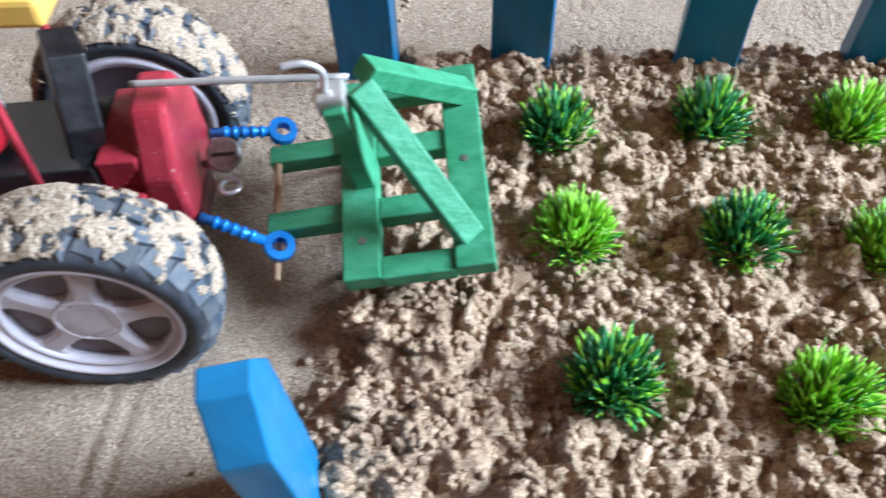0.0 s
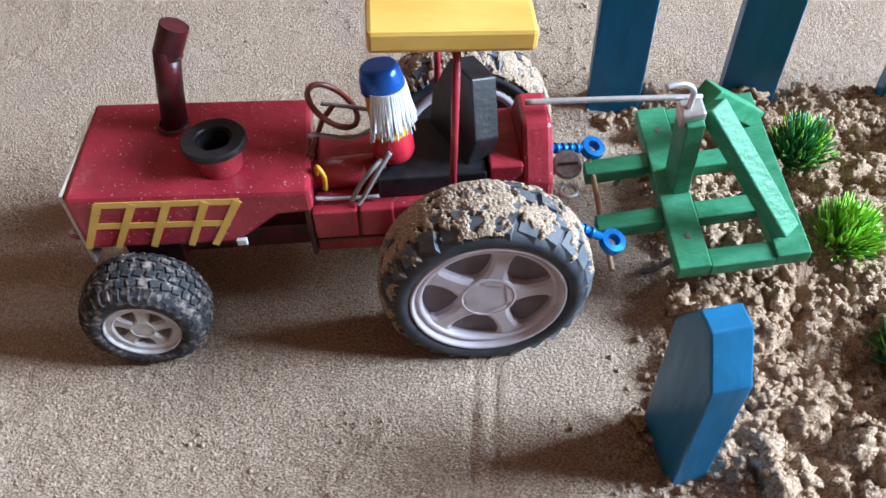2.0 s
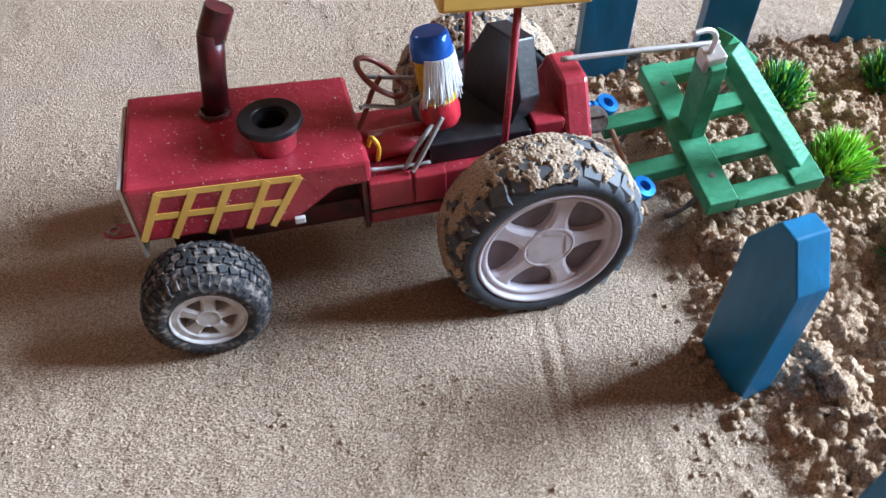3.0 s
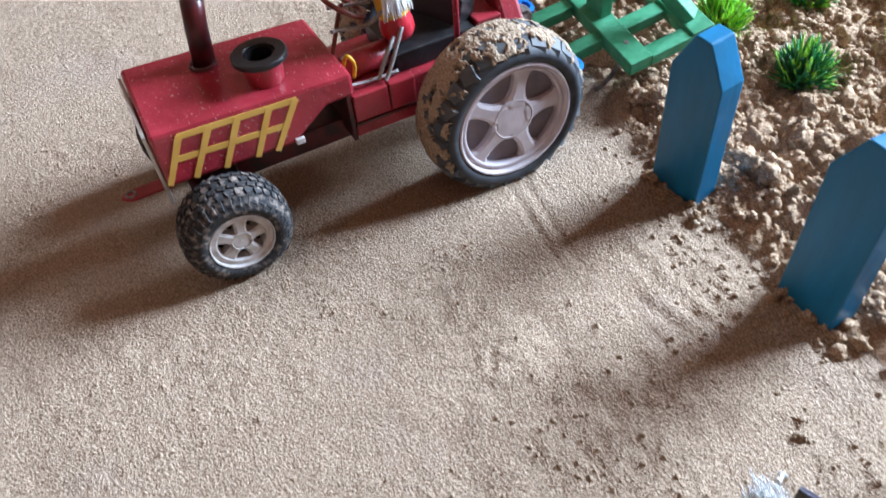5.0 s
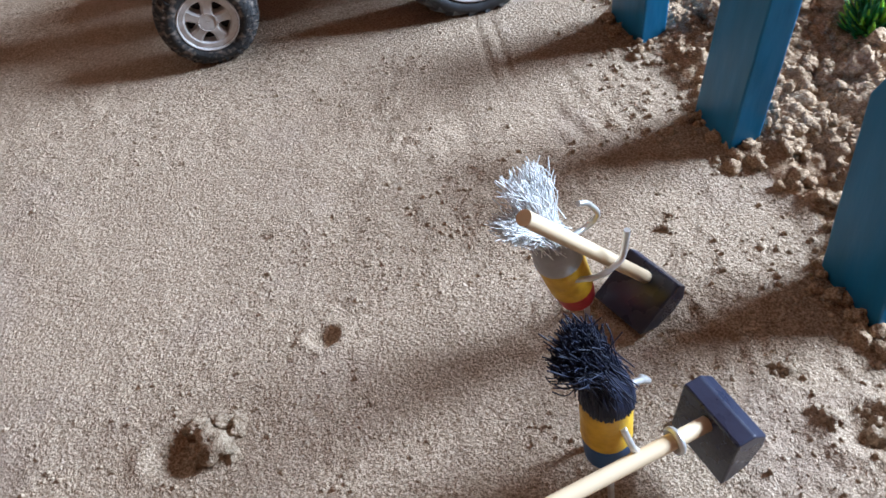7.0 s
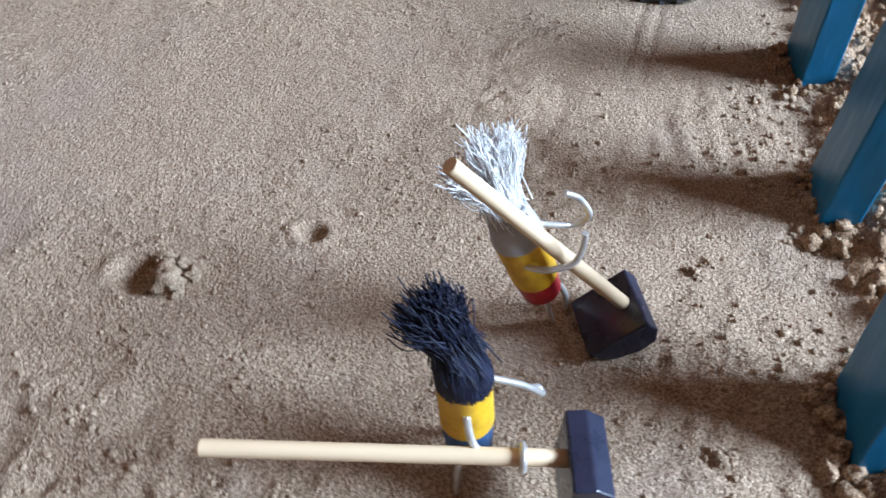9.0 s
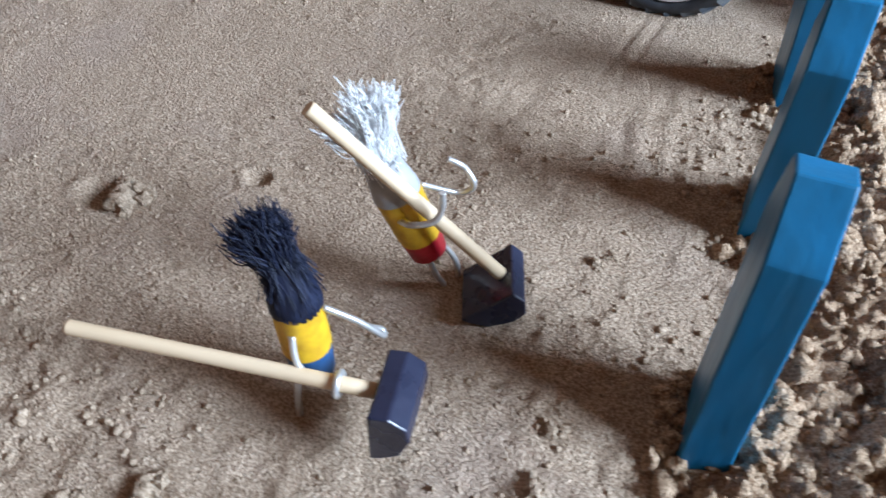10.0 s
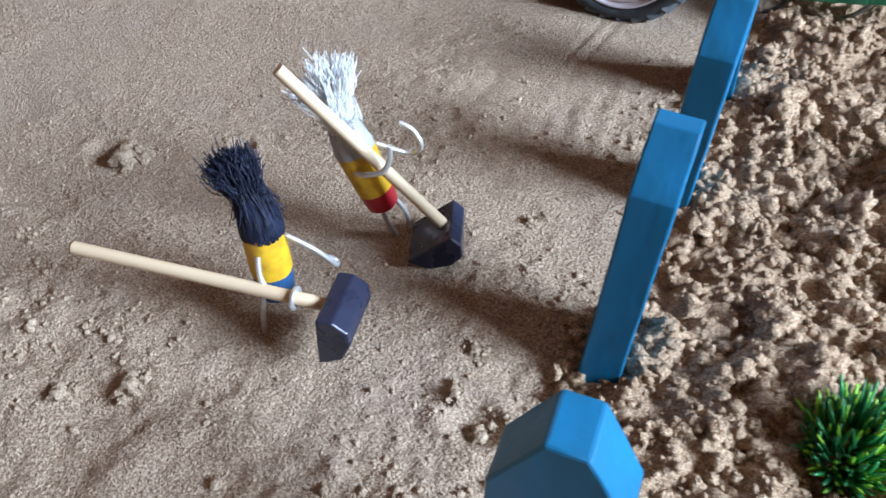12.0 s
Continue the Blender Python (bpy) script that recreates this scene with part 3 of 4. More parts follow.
tow = part("tow_hook", prism([(-0.1280, -0.0035), (-0.1440, -0.0035), (-0.1475, -0.0020), (-0.1490, 0), (-0.1475, 0.0020), (-0.1440, 0.0035), (-0.1280, 0.0035)], 0.0225, 0.0235, "z", 0.0002), RED, tractor, "flat red eyelet strip")
part("eyelet_rim", lathe([(0.0014, -0.0003), (0.0024, -0.0003), (0.0022, 0.0004), (0.0014, 0.0004)], 20, "z", m=pose(-0.1450, 0, 0.0237)), DULL, tow)

# body between hood and rear axle
body = part("body", prism([(-0.0555, 0.0270), (-0.0555, 0.0445), (-0.0545, 0.0460), (0.0150, 0.0460), (0.0150, 0.0270)], -0.0215, 0.0185, "y", 0.0008), RED, tractor)
for x0, x1 in ((-0.0552, -0.0405), (-0.0396, -0.0285)):
    part("body_step", box(x0, x1, -0.0232, -0.0188, 0.0350, 0.0470, 0.0007), RED, body)
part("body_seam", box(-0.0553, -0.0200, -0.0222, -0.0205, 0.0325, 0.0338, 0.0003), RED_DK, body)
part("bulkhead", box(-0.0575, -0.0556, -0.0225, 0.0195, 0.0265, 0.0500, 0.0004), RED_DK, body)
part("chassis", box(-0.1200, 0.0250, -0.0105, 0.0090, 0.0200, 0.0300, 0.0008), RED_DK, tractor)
part("steering_column", tube([(-0.0550, -0.0080, 0.0505), (-0.0300, -0.0075, 0.0515)], 0.0052, 18), RED, tractor)
part("rear_deck", box(0.0040, 0.0150, -0.0165, 0.0150, 0.0440, 0.0560, 0.0006), RED, tractor)
block = part("rear_block", prism([(-0.0190, 0.0300), (-0.0190, 0.0500), (-0.0085, 0.0668), (0.0075, 0.0675), (0.0185, 0.0520), (0.0185, 0.0300)], 0.0148, 0.0252, "x", 0.0018), RED, tractor)
seat = part("seat", box(-0.0330, 0.0030, -0.0170, 0.0140, 0.0462, 0.0545, 0.0007), BLACK, tractor, "black painted seat block")
part("backrest", prism([(-0.0130, 0.0500), (-0.0150, 0.0640), (-0.0060, 0.0815), (0.0080, 0.0815), (0.0150, 0.0660), (0.0130, 0.0500)], -0.0030, 0.0065, "x", 0.0006, m=Matrix.Translation((-0.0060, 0.001, 0.0545)) @ Matrix.Rotation(radians(24), 4, 'Z') @ Matrix.Rotation(radians(12), 4, 'Y') @ Matrix.Translation((0, 0, -0.0545))), BLACK, seat, "black angular wooden backrest")
roof = part("roof", prism([(-0.0385, -0.0262), (0.0078, -0.0250), (0.0095, 0.0310), (-0.0390, 0.0310)], 0.1050, 0.1120, "z", 0.0014, m=Matrix.Rotation(radians(3.8), 4, 'Y')), YELLOW, tractor, "thick yellow painted wooden roof")
for pts in (((-0.0092, -0.0235, 0.0440), (-0.0066, -0.0208, 0.1075)), ((-0.0110, 0.0192, 0.0440), (-0.0096, 0.0218, 0.1075))):
    part("roof_pole", tube(pts, 0.0012, 12), RED, tractor)
wheel_ring = [(-0.0455 + 0.0092 * math.cos(a) * 0.80, 0.0 + 0.0092 * math.sin(a), 0.0725 + 0.0092 * math.cos(a) * -0.60) for a in [2 * math.pi * i / 16 for i in range(17)]]
sw = part("steering_wheel", tube(wheel_ring, 0.0010, 10), COPPER, tractor, "red-brown bent wire steering wheel")
part("steering_rod", tube([(-0.0555, -0.0080, 0.0575), (-0.0520, -0.0060, 0.0640), (-0.0490, -0.0040, 0.0700), (-0.0455, 0.0, 0.0725)], 0.0009, 8), COPPER, sw)
part("loose_cord", tube([(-0.0540, -0.0190, 0.0500), (-0.0450, -0.0175, 0.0478), (-0.0330, -0.0178, 0.0480)], 0.0007, 8), ROPE, tractor)
part("yellow_cable", tube([(-0.0530, -0.0110, 0.0530), (-0.0520, -0.0150, 0.0600), (-0.0500, -0.0165, 0.0570), (-0.0505, -0.0150, 0.0500)], 0.0008, 8), DOLL_YEL, tractor)
for x, y, r in ((0.0, 0, 0.0025), (-0.1133, 0, 0.0022)):
    part("axle", tube([(x, -0.030, 0.0315 if x == 0 else 0.0215), (x, 0.030, 0.0315 if x == 0 else 0.0215)], r, 14), DULL, tractor)
part("white_tag", box(-0.0810, -0.0775, -0.0262, -0.0246, 0.0375, 0.0400, 0.0003), RIMWHITE, hood, "small white plastic tab")
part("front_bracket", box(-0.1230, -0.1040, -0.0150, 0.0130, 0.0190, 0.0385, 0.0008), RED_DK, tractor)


def tyre_r(u, R, rim_r):
    """Radius of a round-shouldered tyre at u, from -1 to 1 across its width."""
    edge = rim_r + (R - rim_r) * 0.36
    return edge + (R * 0.985 - edge) * np.sqrt(np.maximum(0.0, 1 - np.minimum(np.abs(u), 1.0) ** 2.6))


def wheel(name, x, y, z, R, W, rim_r, out, front):
    """A wheel at its axle end; out is -1 for the side facing lower y."""
    m = Matrix.Translation((x, y, z)) @ (Matrix.Identity(4) if out < 0 else Matrix.Rotation(math.pi, 4, 'Z'))
    h = W / 2
    hub = part(name, lathe([(rim_r * 0.90, -h * 0.76), (rim_r * 0.925, -h * 0.80), (rim_r * 0.94, -h * 0.80), (rim_r * 0.955, -h * 0.92), (rim_r * 0.99, -h * 0.98), (rim_r * 1.01, -h * 0.86), (rim_r * 0.97, h * 0.8), (rim_r * 0.90, h * 0.8), (rim_r * 0.88, -h * 0.6)], 56),
               RIMWHITE if front else RIM, tractor, "worn white plastic wheel" if front else "pale lilac plastic five-spoke wheel", True, m)
    prof = [(rim_r * 1.00, -h * 0.82), (rim_r * 1.03, -h * 0.97)] + [(tyre_r(u, R, rim_r), h * u) for u in (-1.02, -0.97, -0.9, -0.8, -0.65, -0.45, -0.2, 0, 0.2, 0.45, 0.65, 0.8, 0.9, 0.97, 1.0)] + [(rim_r, h * 0.85)]
    tyre = part("tyre", lathe(prof, 72), DUSTY if front else RUBBER, hub, "dusty black rubber tyre", True)
    bm = bmesh.new()
    n, rows = (26, (-0.70, -0.235, 0.235, 0.70)) if not front else (36, (-0.82, -0.5, -0.17, 0.17, 0.5, 0.82))
    rng = random.Random(int(R * 1e5))
    for i in range(n):
        for k, row in enumerate(rows):
            a = 2 * math.pi * (i + 0.5 * (k % 2)) / n
            wl = 2 * math.pi * R / n * 0.41
            ww = h * ((0.23 if abs(row) > 0.5 else 0.21) if not front else 0.14)
            lo, hi = tyre_r(row - ww / h, R, rim_r), tyre_r(row + ww / h, R, rim_r)
            up = 0.037 * R
            jit = rng.uniform(-0.15, 0.15)
            mm = Matrix.Rotation(-a, 4, 'Y') @ Matrix.Translation((0, row * h, 0)) @ Matrix.Rotation(jit + (0.25 if k % 2 else -0.25), 4, 'X')
            c = [(lo * 0.97, -ww, -wl), (hi * 0.97, ww, -wl), (hi * 0.97, ww, wl), (lo * 0.97, -ww, wl),
                 (lo + up, -ww * 0.85, -wl * 0.85), (hi + up, ww * 0.85, -wl * 0.85), (hi + up, ww * 0.85, wl * 0.85), (lo + up, -ww * 0.85, wl * 0.85)]
            v = [bm.verts.new(mm @ Vector(p)) for p in c]
            for f in ((4, 5, 6, 7), (0, 4, 7, 3), (1, 2, 6, 5), (0, 1, 5, 4), (3, 7, 6, 2)):
                bm.faces.new([v[q] for q in f])
    part("tread", bm, DUSTY if front else TREAD, tyre)
    dish = -h * (0.74 if not front else 0.80)
    sunk = 0.0050 if front else 0.0026
    # disc behind the spokes; its dark colour stands for shade in the openings
    part("backing", lathe([(0.0002, dish + sunk), (rim_r * 0.93, dish + sunk), (rim_r * 0.93, dish + 0.0065), (0.0002, dish + 0.0065)], 48), BLACK if front else BACKING, hub, smooth=False)
    if not front:
        part("inner_rim", lathe([(rim_r * 0.84, h * 0.70), (rim_r * 0.86, h * 0.93), (rim_r * 0.98, h * 0.97), (rim_r * 1.0, h * 0.82), (rim_r * 0.96, h * 0.6)], 56), RIM, hub, smooth=True)
        part("rim_ring", lathe([(rim_r * 0.845, dish - 0.0002), (rim_r * 0.86, dish - 0.0010), (rim_r * 0.905, dish - 0.0010), (rim_r * 0.915, dish - 0.0003), (rim_r * 0.93, dish + 0.0030), (rim_r * 0.84, dish + 0.0030)], 56), RIM, hub, smooth=True)
    else:
        part("rim_ring", lathe([(rim_r * 0.74, dish - 0.0002), (rim_r * 0.78, dish - 0.0006), (rim_r * 0.95, dish - 0.0004), (rim_r * 0.95, dish + 0.0040), (rim_r * 0.72, dish + 0.0040)], 44), RIMWHITE, hub)
    ns = 5
    for i in range(ns):
        a = 2 * math.pi * (i + (0.06 if not front else 0.1)) / ns
        sp = bmesh.new()
        stations = ((0.24, 0.23), (0.34, 0.172), (0.48, 0.124), (0.64, 0.118), (0.76, 0.145), (0.84, 0.23), (0.90, 0.36)) if not front else ((0.25, 0.20), (0.4, 0.17), (0.6, 0.19), (0.74, 0.26), (0.80, 0.36))
        prev = None
        for u, w in stations:
            r, hw = rim_r * u, rim_r * w
            lift = dish - 0.0006 + 0.0012 * u
            ring = [sp.verts.new((r, lift + 0.0004, -hw)), sp.verts.new((r, lift - 0.0004, -hw * 0.6)), sp.verts.new((r, lift - 0.0004, hw * 0.6)), sp.verts.new((r, lift + 0.0004, hw)), sp.verts.new((r, lift + 0.0040, hw * 1.05)), sp.verts.new((r, lift + 0.0040, -hw * 1.05))]
            if prev:
                for j in range(6):
                    sp.faces.new((prev[j], prev[(j + 1) % 6], ring[(j + 1) % 6], ring[j]))
            prev = ring
        bmesh.ops.transform(sp, matrix=Matrix.Rotation(-a, 4, 'Y'), verts=sp.verts)
        part("spoke", sp, RIMWHITE if front else RIM, hub)
    cap_r = rim_r * (0.33 if front else 0.365)
    part("hub_cap", lathe([(0.0002, dish - 0.0006), (cap_r * 0.86, dish - 0.0004), (cap_r * 0.92, dish - 0.0008), (cap_r, dish - 0.0006), (cap_r * 1.05, dish + 0.0040), (0.0002, dish + 0.0040)], 36), RIMWHITE if front else RIM, hub)
    return tyre


RW, FW = 0.0340, 0.0207
rear_near = wheel("rear_wheel", 0.0, -0.0407, 0.0308, RW, 0.0245, 0.0252, -1, False)
rear_far = wheel("rear_wheel", 0.0, 0.0412, 0.0308, RW, 0.0245, 0.0252, 1, False)
wheel("front_wheel", -0.1140, -0.0362, 0.0202, FW, 0.0205, 0.0124, -1, True)
wheel("front_wheel", -0.1140, 0.0350, 0.0202, FW, 0.0205, 0.0124, 1, True)


def caked(tyre, seed, lo, hi, cover):
    """A broken crust of sand on the tread between two angles; cover: how much of it is left."""
    na, ny = int((hi - lo) * 150), 84
    A, Y = np.meshgrid(np.linspace(lo, hi, na), np.linspace(-0.0119, 0.0119, ny))
    U, V = A * RW, Y
    patch = fbm(U * 260 + seed * 7, V * 260, 61 + seed, 4, 0.6)
    edge = step(lo, lo + 0.35, A) * (1 - step(hi - 0.35, hi, A))
    patch = patch - 0.25 * (1 - edge) - 0.16 * step(-0.004, -0.0095, Y)
    rise = np.clip((patch - (1 - cover) * 0.62 - 0.12) * 6, -1, 1)
    rough = 0.0006 * fbm(U * 1500, V * 1500, 71 + seed, 3, 0.65) + 0.0004 * bumps(U * 1600, V * 1600, 77 + seed)
    K = tyre_r(Y / 0.01225, RW, 0.0252) + 0.0007 + np.where(rise > 0, 0.0005 * rise + rough, -0.002)
    co = np.stack([np.cos(A) * K, Y, np.sin(A) * K], -1).reshape(-1, 3)
    idx = np.arange(na * ny).reshape(ny, na)
    quads = np.stack([idx[:-1, :-1], idx[:-1, 1:], idx[1:, 1:], idx[1:, :-1]], -1).reshape(-1, 4)
    quads = quads[(rise.reshape(-1)[quads] > 0).any(1)]
    me = bpy.data.meshes.new("caked_sand")
    me.from_pydata(co, [], quads)
    me.materials.append(DRY)
    me.polygons.foreach_set("use_smooth", [True] * len(me.polygons))
    ob = tagged(new("caked_sand", me), "dry sand stuck on the tread", kind="stuff")
    ob.parent = tyre
    return ob


caked(rear_near, 3, 1.15, 3.75, 0.60)
caked(rear_near, 6, -0.2, 1.45, 0.46)
caked(rear_far, 4, -0.2, 3.3, 0.50)

# three-point hitch
for base, end in (((0.0262, -0.0175, 0.0330), (0.0478, -0.0222, 0.0222)), ((0.0262, 0.0150, 0.0360), (0.0480, 0.0188, 0.0310))):
    b, e = Vector(base), Vector(end)
    d = (e - b).normalized()
    link = part("lower_link", tube([b, e - d * 0.0046], 0.0016, 14), ANOD, tractor, "blue anodised link rod")
    for i in range(5):
        p = b + d * (0.004 + 0.0028 * i)
        part("rib", tube([p, p + d * 0.0014], 0.0021, 14), ANOD, link)
    part("rod_end", lathe([(0.0023, -0.0018), (0.0046, -0.0016), (0.0048, 0), (0.0046, 0.0016), (0.0023, 0.0018)], 28, "z", m=Matrix.Translation(e) @ Matrix.Rotation(radians(18), 4, 'Y') @ Matrix.Rotation(radians(16), 4, 'X')), ANOD, link)
washer = part("hitch_screw", lathe([(0.0001, 0), (0.0054, 0), (0.0054, 0.0008), (0.0046, 0.0014), (0.0001, 0.0016)], 30, "z", m=Matrix.Translation((0.0337, -0.0008, 0.0410)) @ Matrix.Rotation(radians(35), 4, 'X')), DULL, tractor, "large slotted steel screw head")
# no groove is cut: a black bar paints the slot's shade
part("slot_shade", box(-0.0036, 0.0036, -0.0005, 0.0005, 0.0012, 0.0018, 0, m=Matrix.Translation((0.0337, -0.0008, 0.0410)) @ Matrix.Rotation(radians(35), 4, 'X')), BLACK, washer)
part("screw_shank", tube([(0.0267, -0.0008, 0.0375), (0.0337, -0.0008, 0.0400)], 0.0012, 10), DULL, washer)
part("screw_eye", tube([(0.0340 + 0.0030 * math.cos(a), -0.0060 + 0.0030 * math.sin(a), 0.0330) for a in [2 * math.pi * i / 12 for i in range(13)]], 0.0008, 8), STEEL, tractor)
part("top_link", tube([(0.0165, -0.0030, 0.0712), (0.0400, -0.0040, 0.0712), (0.0745, -0.0045, 0.0700)], 0.0010, 10), STEEL, tractor, "bent steel wire top link")
part("hitch_pin", tube([(0.0465, -0.0310, 0.0168), (0.0465, 0.0205, 0.0300)], 0.0011, 8), MATCH, tractor, "thin brown wooden stick pin")


# ---- toy plough ----
PL = TR @ Matrix.Translation((0.0890, -0.0015, 0.0265)) @ Matrix.Rotation(radians(11), 4, 'X') @ Matrix.Rotation(radians(-7), 4, 'Y')
plough = thing("toy_plough", PL, "green painted wooden toy plough hitched behind the tractor", "toy plough")
part("front_beam", box(-0.0212, -0.0100, -0.0365, 0.0355, -0.0005, 0.0066, 0.0005), GREEN, plough)
part("rear_beam", box(0.0118, 0.0234, -0.0365, 0.0365, 0.000, 0.0066, 0.0005), GREEN, plough)
for y in (-0.0330, -0.0130, 0.0090, 0.0310):
    part("slat", box(-0.0099, 0.0117, y - 0.0037, y + 0.0037, -0.0004, 0.0056, 0.0005), GREEN, plough)
for y in (-0.0125, 0.0125):
    part("hitch_arm", box(-0.0450, -0.0213, y - 0.0034, y + 0.0034, -0.0016, 0.0050, 0.0005), GREEN, plough)
part("mast", box(-0.0165, -0.0105, -0.0060, 0.0060, 0.0063, 0.0440, 0.0005), GREEN, plough)
to_local = PL.inverted() @ TR
for a, b in (((0.0775, -0.0080, 0.0680), (0.1050, -0.0300, 0.0300)), ((0.0790, 0.0010, 0.0670), (0.1085, 0.0215, 0.0400))):
    a, b = to_local @ Vector(a), to_local @ Vector(b)
    d = b - a
    q = d.to_track_quat('X', 'Z').to_matrix().to_4x4()
    part("brace", box(-0.001, d.length, -0.0038, 0.0038, -0.0034, 0.0034, 0.0006, m=Matrix.Translation(a) @ q), GREEN, plough)
for x, y in ((-0.0150, -0.0240), (-0.0150, 0.0240), (0.0175, -0.0240), (0.0175, 0.0), (0.0175, 0.0240)):
    part("tine", tube([(x, y, 0.002), (x - 0.002, y, -0.006), (x - 0.009, y, -0.014), (x - 0.014, y + 0.001, -0.022 - 0.19 * y)], 0.0011, 8), DULL, plough, "dark bent metal tine")
    part("nail_head", lathe([(0.0001, 0), (0.0013, 0), (0.0012, 0.0004), (0.0001, 0.0005)], 14, "z", m=Matrix.Translation((x, y, 0.0064))), DULL, plough)
bracket = part("hitch_bracket", box(-0.0180, -0.0098, -0.0037, 0.0037, 0.0405, 0.0470, 0.0010), TIN, plough, "bent steel hitch bracket")
part("hook_wire", tube([(-0.0150, 0.0, 0.0470), (-0.0140, 0.001, 0.0530), (-0.0175, 0.001, 0.0570), (-0.0235, 0.0, 0.0580)], 0.0010, 10), STEEL, bracket)


# ---- dolls, each one plain mesh ----
def barrel(bm, a, b, profile):
    """Stacked rings from a to b: (fraction, radius, material)."""
    a, b = Vector(a), Vector(b)
    q = (b - a).to_track_quat('Z', 'Y').to_matrix()
    rings, n = [], 24
    for u, r, k in profile:
        c = a.lerp(b, u)
        rings.append(([bm.verts.new(c + q @ Vector((r * math.cos(2 * math.pi * i / n), r * math.sin(2 * math.pi * i / n), 0))) for i in range(n)], k))
    for (p, _), (s, k) in zip(rings, rings[1:]):
        for i in range(n):
            f = bm.faces.new((p[i], p[(i + 1) % n], s[(i + 1) % n], s[i]))
            f.material_index, f.smooth = k, True
    for ring, k, flip in ((rings[0][0], rings[0][1], True), (rings[-1][0], rings[-1][1], False)):
        bm.faces.new(ring[::-1] if flip else ring).material_index = k


def tuft_hair(bm, base, tips, n, seed, spread, r, k, base_r):
    rng = random.Random(seed)
    base = Vector(base)
    for _ in range(n):
        t, w = rng.choice(tips)
        t = Vector(t)
        off = Vector((rng.gauss(0, 1), rng.gauss(0, 1), rng.gauss(0, 0.6))) * base_r * 0.40
        curl = Vector((rng.gauss(0, 1), rng.gauss(0, 1), rng.gauss(0, 1))) * w * 0.35
        end = base.lerp(t, rng.uniform(0.78, 1.02)) + Vector((rng.gauss(0, 1), rng.gauss(0, 1), rng.gauss(0, 0.6))) * w
        mid = (base + off * 0.8).lerp(end, 0.45) + Vector((0, 0, 0.0012)) + curl * 0.4
        late = mid.lerp(end, 0.55) + curl
        tube([base + off, mid, late, end], r, 4, bm, True, mat_index=k)


def ring_points(c, r, nrm):
    q = Vector(nrm).to_track_quat('Z', 'Y').to_matrix()
    return [Vector(c) + q @ Vector((r * math.cos(2 * math.pi * i / 12), r * math.sin(2 * math.pi * i / 12), 0)) for i in range(13)]


# dark-haired doll
bm = bmesh.new()
a, b = (-0.0132, -0.2695, 0.0105), (-0.0152, -0.2685, 0.0400)
barrel(bm, a, b, ((0.0, 0.0044, 1), (0.03, 0.0052, 1), (0.30, 0.0056, 1), (0.32, 0.0058, 0), (0.79, 0.0057, 0), (0.81, 0.0057, 2), (1.0, 0.0038, 2)))
tuft_hair(bm, (-0.0153, -0.2685, 0.0385), (((-0.0248, -0.2700, 0.0520), 0.0019), ((-0.0228, -0.2675, 0.0538), 0.0019), ((-0.0203, -0.2655, 0.0545), 0.0018)), 1500, 5, 1, 0.00015, 2, 0.0056)
rng = random.Random(12)
for _ in range(420):
    t = rng.uniform(0, 2 * math.pi)
    o = Vector((math.cos(t), math.sin(t), 0))
    tube([Vector((-0.0146, -0.2688, rng.uniform(0.0328, 0.0350))) + o * 0.0058, Vector((-0.0150, -0.2686, 0.0372)) + o * 0.0054,
          Vector((-0.0155, -0.2685, 0.0408)) + o * 0.0041, Vector((-0.0176, -0.2682, 0.0450)) + o * 0.0027], 0.00022, 4, bm, True, mat_index=2)
tube([(-0.0135, -0.2745, 0.0130), (-0.0140, -0.2760, 0.0060), (-0.0135, -0.2775, -0.003)], 0.0008, 8, bm, True, mat_index=3)
tube([(-0.0135, -0.2660, 0.0120), (-0.0150, -0.2635, 0.0060), (-0.0155, -0.2625, -0.003)], 0.0008, 8, bm, True, mat_index=3)
tube([(-0.0125, -0.2742, 0.0290), (-0.0105, -0.2765, 0.0238), (-0.0075, -0.2762, 0.0197), (-0.0035, -0.2755, 0.0178), (-0.0005, -0.2752, 0.0183)], 0.0008, 8, bm, True, mat_index=3)
tube(ring_points((-0.0005, -0.2752, 0.0208), 0.0026, (0.0703, 0.0219, -0.004)), 0.0008, 8, bm, True, mat_index=3)
tube([(-0.0098, -0.2660, 0.0318), (-0.0044, -0.2624, 0.0267), (-0.0015, -0.2600, 0.0222), (-0.0002, -0.2580, 0.0186), (-0.0014, -0.2570, 0.0190), (-0.0030, -0.2598, 0.0222), (-0.0046, -0.2618, 0.0255)], 0.0008, 8, bm, True, mat_index=3)
tagged(mesh_ob("doll", bm, [DOLL_YEL, DOLL_BLUE, HAIR_K, STEEL]), "yellow and blue cork doll with dark thread hair", "doll", "field worker dolls")

# white-haired doll
bm = bmesh.new()
a, b = (-0.0074, -0.2248, 0.0125), (-0.0172, -0.2298, 0.0440)
barrel(bm, a, b, ((0.0, 0.0040, 1), (0.03, 0.0050, 1), (0.22, 0.0056, 1), (0.24, 0.0058, 0), (0.68, 0.0062, 0), (0.70, 0.0063, 2), (1.0, 0.0046, 2)))
tuft_hair(bm, (-0.0170, -0.2295, 0.0425), (((-0.0198, -0.2235, 0.0592), 0.0020), ((-0.0240, -0.2272, 0.0590), 0.0021), ((-0.0275, -0.2350, 0.0530), 0.0014), ((-0.0292, -0.2318, 0.0535), 0.0014)), 1500, 9, 1, 0.00012, 4, 0.0050)
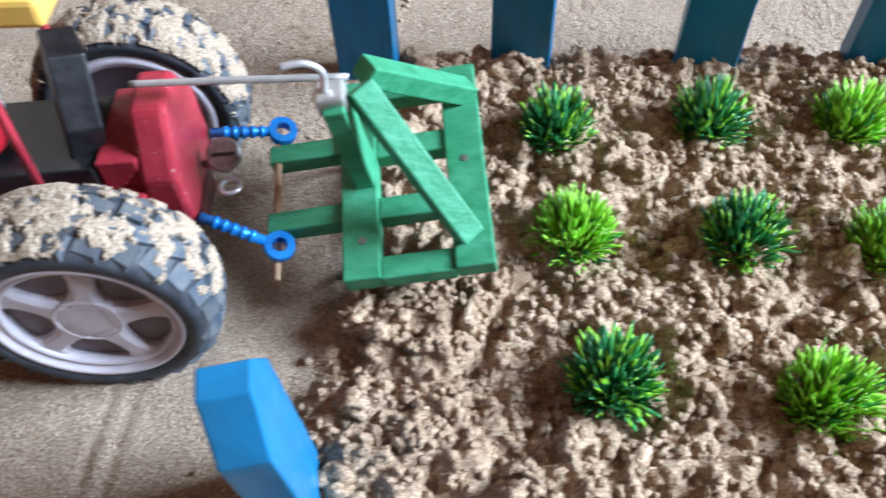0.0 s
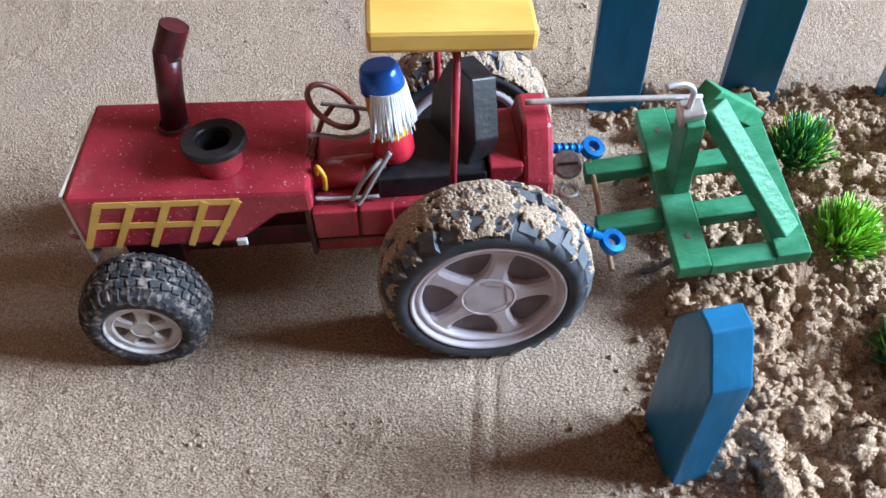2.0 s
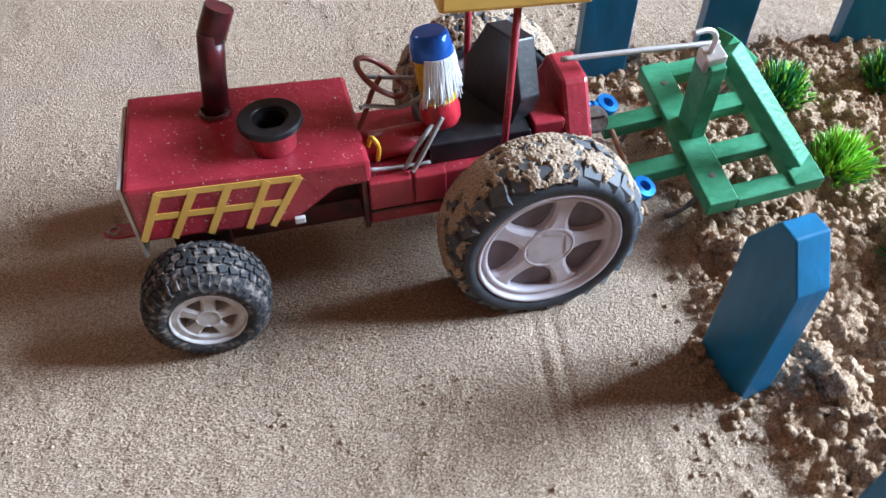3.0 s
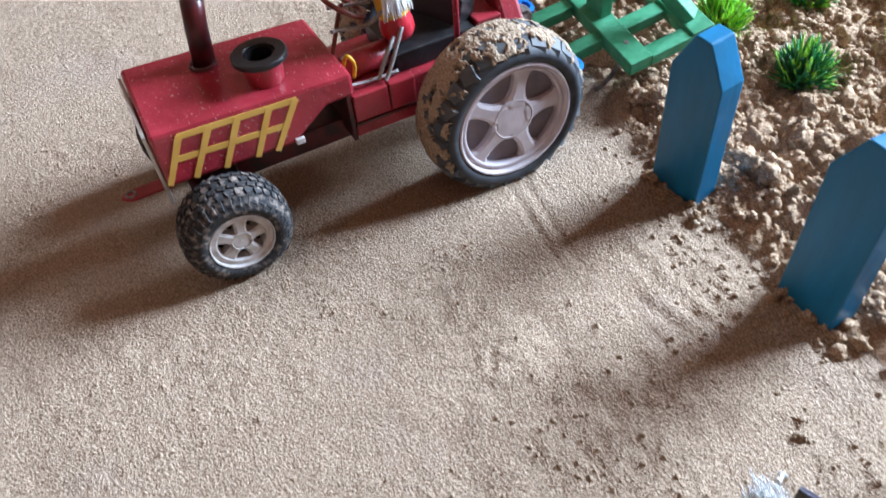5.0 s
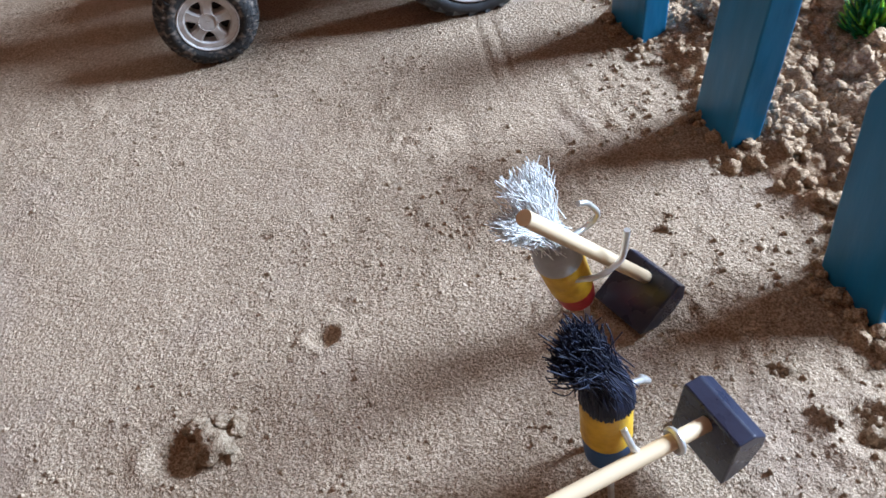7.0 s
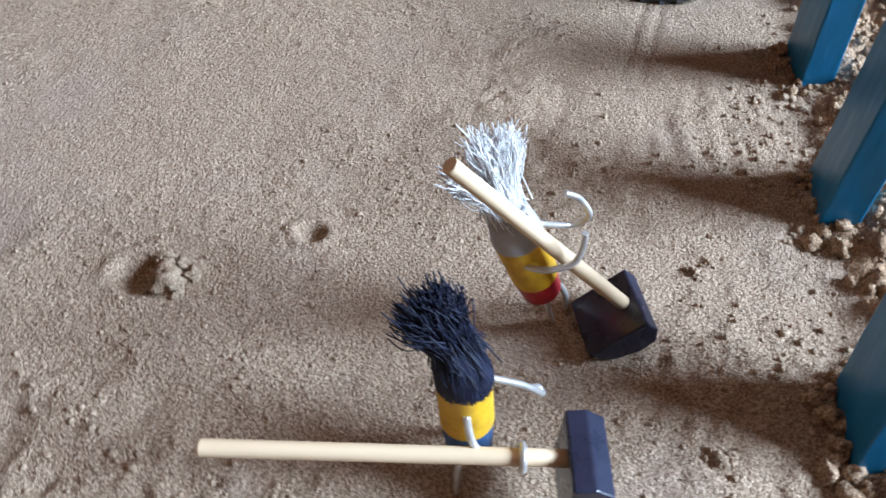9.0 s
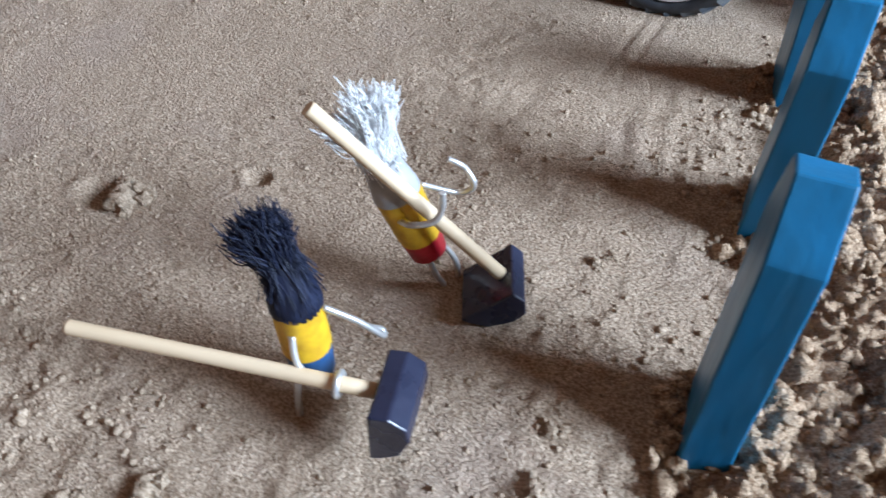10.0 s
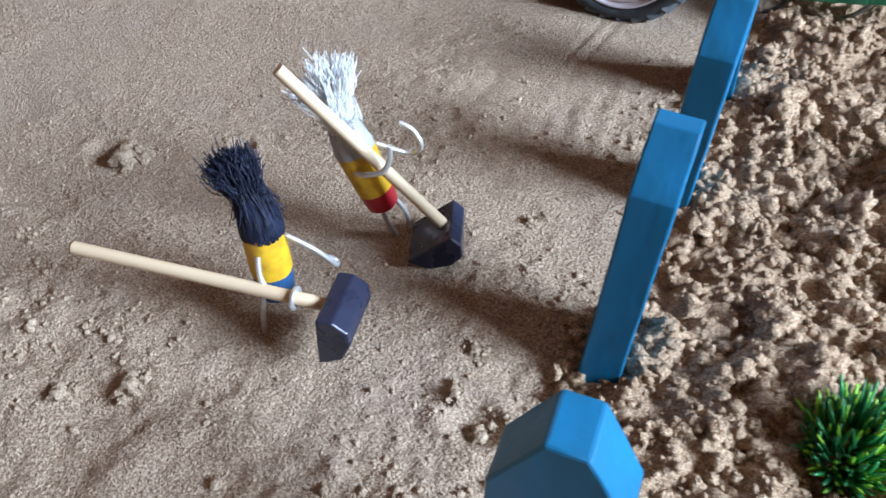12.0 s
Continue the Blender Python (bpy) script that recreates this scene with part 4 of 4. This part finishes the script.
tube([(-0.0060, -0.2285, 0.0150), (-0.0048, -0.2265, 0.0070), (-0.0035, -0.2230, -0.002)], 0.0008, 8, bm, True, mat_index=3)
tube([(-0.0050, -0.2225, 0.0150), (-0.0020, -0.2205, 0.0080), (-0.0015, -0.2195, -0.002)], 0.0008, 8, bm, True, mat_index=3)
tube([(-0.0104, -0.2235, 0.0345), (-0.0050, -0.2162, 0.0285), (-0.0010, -0.2146, 0.0295), (0.0002, -0.2145, 0.0325), (-0.0020, -0.2144, 0.0358), (-0.0036, -0.2156, 0.0380), (-0.0060, -0.2168, 0.0394)], 0.0008, 8, bm, True, mat_index=3)
tube([(-0.0110, -0.2325, 0.0290), (-0.0060, -0.2352, 0.0322), (-0.0003, -0.2339, 0.0348), (0.0012, -0.2322, 0.0385), (0.0013, -0.2320, 0.0434)], 0.0008, 8, bm, True, mat_index=3)
tagged(mesh_ob("doll", bm, [DOLL_YEL, DOLL_RED, HAIR_G, STEEL, HAIR_W]), "yellow and red cork doll with white thread hair", "doll", "field worker dolls")

# driver doll on the tractor
bm = bmesh.new()
barrel(bm, (-0.0265, -0.0085, 0.0555), (-0.0292, -0.0035, 0.0855), ((0.0, 0.0034, 1), (0.04, 0.0055, 1), (0.12, 0.0068, 1), (0.24, 0.0069, 1), (0.34, 0.0060, 1), (0.36, 0.0060, 0), (0.84, 0.0062, 0), (0.85, 0.0070, 2), (0.97, 0.0069, 2), (1.08, 0.0062, 2), (1.12, 0.0052, 2)))
rng = random.Random(4)
for i in range(170):
    a = rng.uniform(-2.1, 0.9)
    c = Vector((-0.0289, -0.0040, 0.0830))
    o = Vector((math.cos(a), math.sin(a), 0))
    tube([c + o * 0.0072, c + o * 0.0086 + Vector((0, 0, -0.007)), c + o * rng.uniform(0.0075, 0.0105) + Vector((0, 0, rng.uniform(-0.0165, -0.012)))], 0.00022, 4, bm, True, mat_index=3)
for p in ([(-0.0280, -0.0150, 0.0640), (-0.0330, -0.0185, 0.0580), (-0.0385, -0.0205, 0.0495), (-0.0400, -0.0210, 0.0480)], [(-0.0310, -0.0130, 0.0600), (-0.0370, -0.0175, 0.0560), (-0.0415, -0.0190, 0.0490), (-0.0420, -0.0195, 0.0480)],
          [(-0.0320, -0.0090, 0.0700), (-0.0400, -0.0090, 0.0660), (-0.0500, -0.0075, 0.0670), (-0.0540, -0.0090, 0.0680)], [(-0.0340, 0.0000, 0.0700), (-0.0420, 0.0040, 0.0690), (-0.0500, 0.0050, 0.0700)]):
    tube(p, 0.0008, 8, bm, True, mat_index=4)
driver = mesh_ob("doll", bm, [DOLL_YEL, DOLL_RED, CAP, HAIR_W, ROPE])
driver.matrix_world = TR
tagged(driver, "red cork doll with blue cap and white hair seated on tractor", "doll")


# ---- hammers ----
def hammer(tip, end, label):
    tip, end = Vector(tip), Vector(end)
    d = (end - tip).normalized()
    yax = Vector((0, 0, 1)).cross(d).normalized()
    zax = d.cross(yax)
    m = Matrix((d, yax, zax)).transposed().to_4x4()
    m.translation = end
    root = thing("toy_hammer", m, label, "toy hammer", "hammers of the dolls")
    L = (end - tip).length
    handle = tube([(-L, 0, 0), (-L + 0.0006, 0, 0), (-0.01, 0, 0), (0.001, 0, 0)], 0.00185, 18, curve=False)
    part("handle", handle, DOWEL, root, "pale round wooden stick")
    sec = [(0.90 * a, 0.80 * b if b < 0 else 0.93 * b) for a, b in [(-0.0010, 0.0040), (0.0040, 0.0046), (0.0085, 0.0016), (0.0092, -0.0040), (0.0065, -0.0120), (0.0020, -0.0155), (-0.0010, -0.0168)]]
    part("head", prism(sec, -0.0090, 0.0090, "y", 0.0005), NAVY, root, "shiny black faceted head")
    return root


hammer((-0.0621, -0.2944, 0.0243), (0.0088, -0.2722, 0.0203), "wooden toy sledgehammer with black head held by dark-haired doll")
hammer((-0.0258, -0.2421, 0.0641), (0.0131, -0.2221, 0.0114), "wooden toy sledgehammer with black head held by white-haired doll")
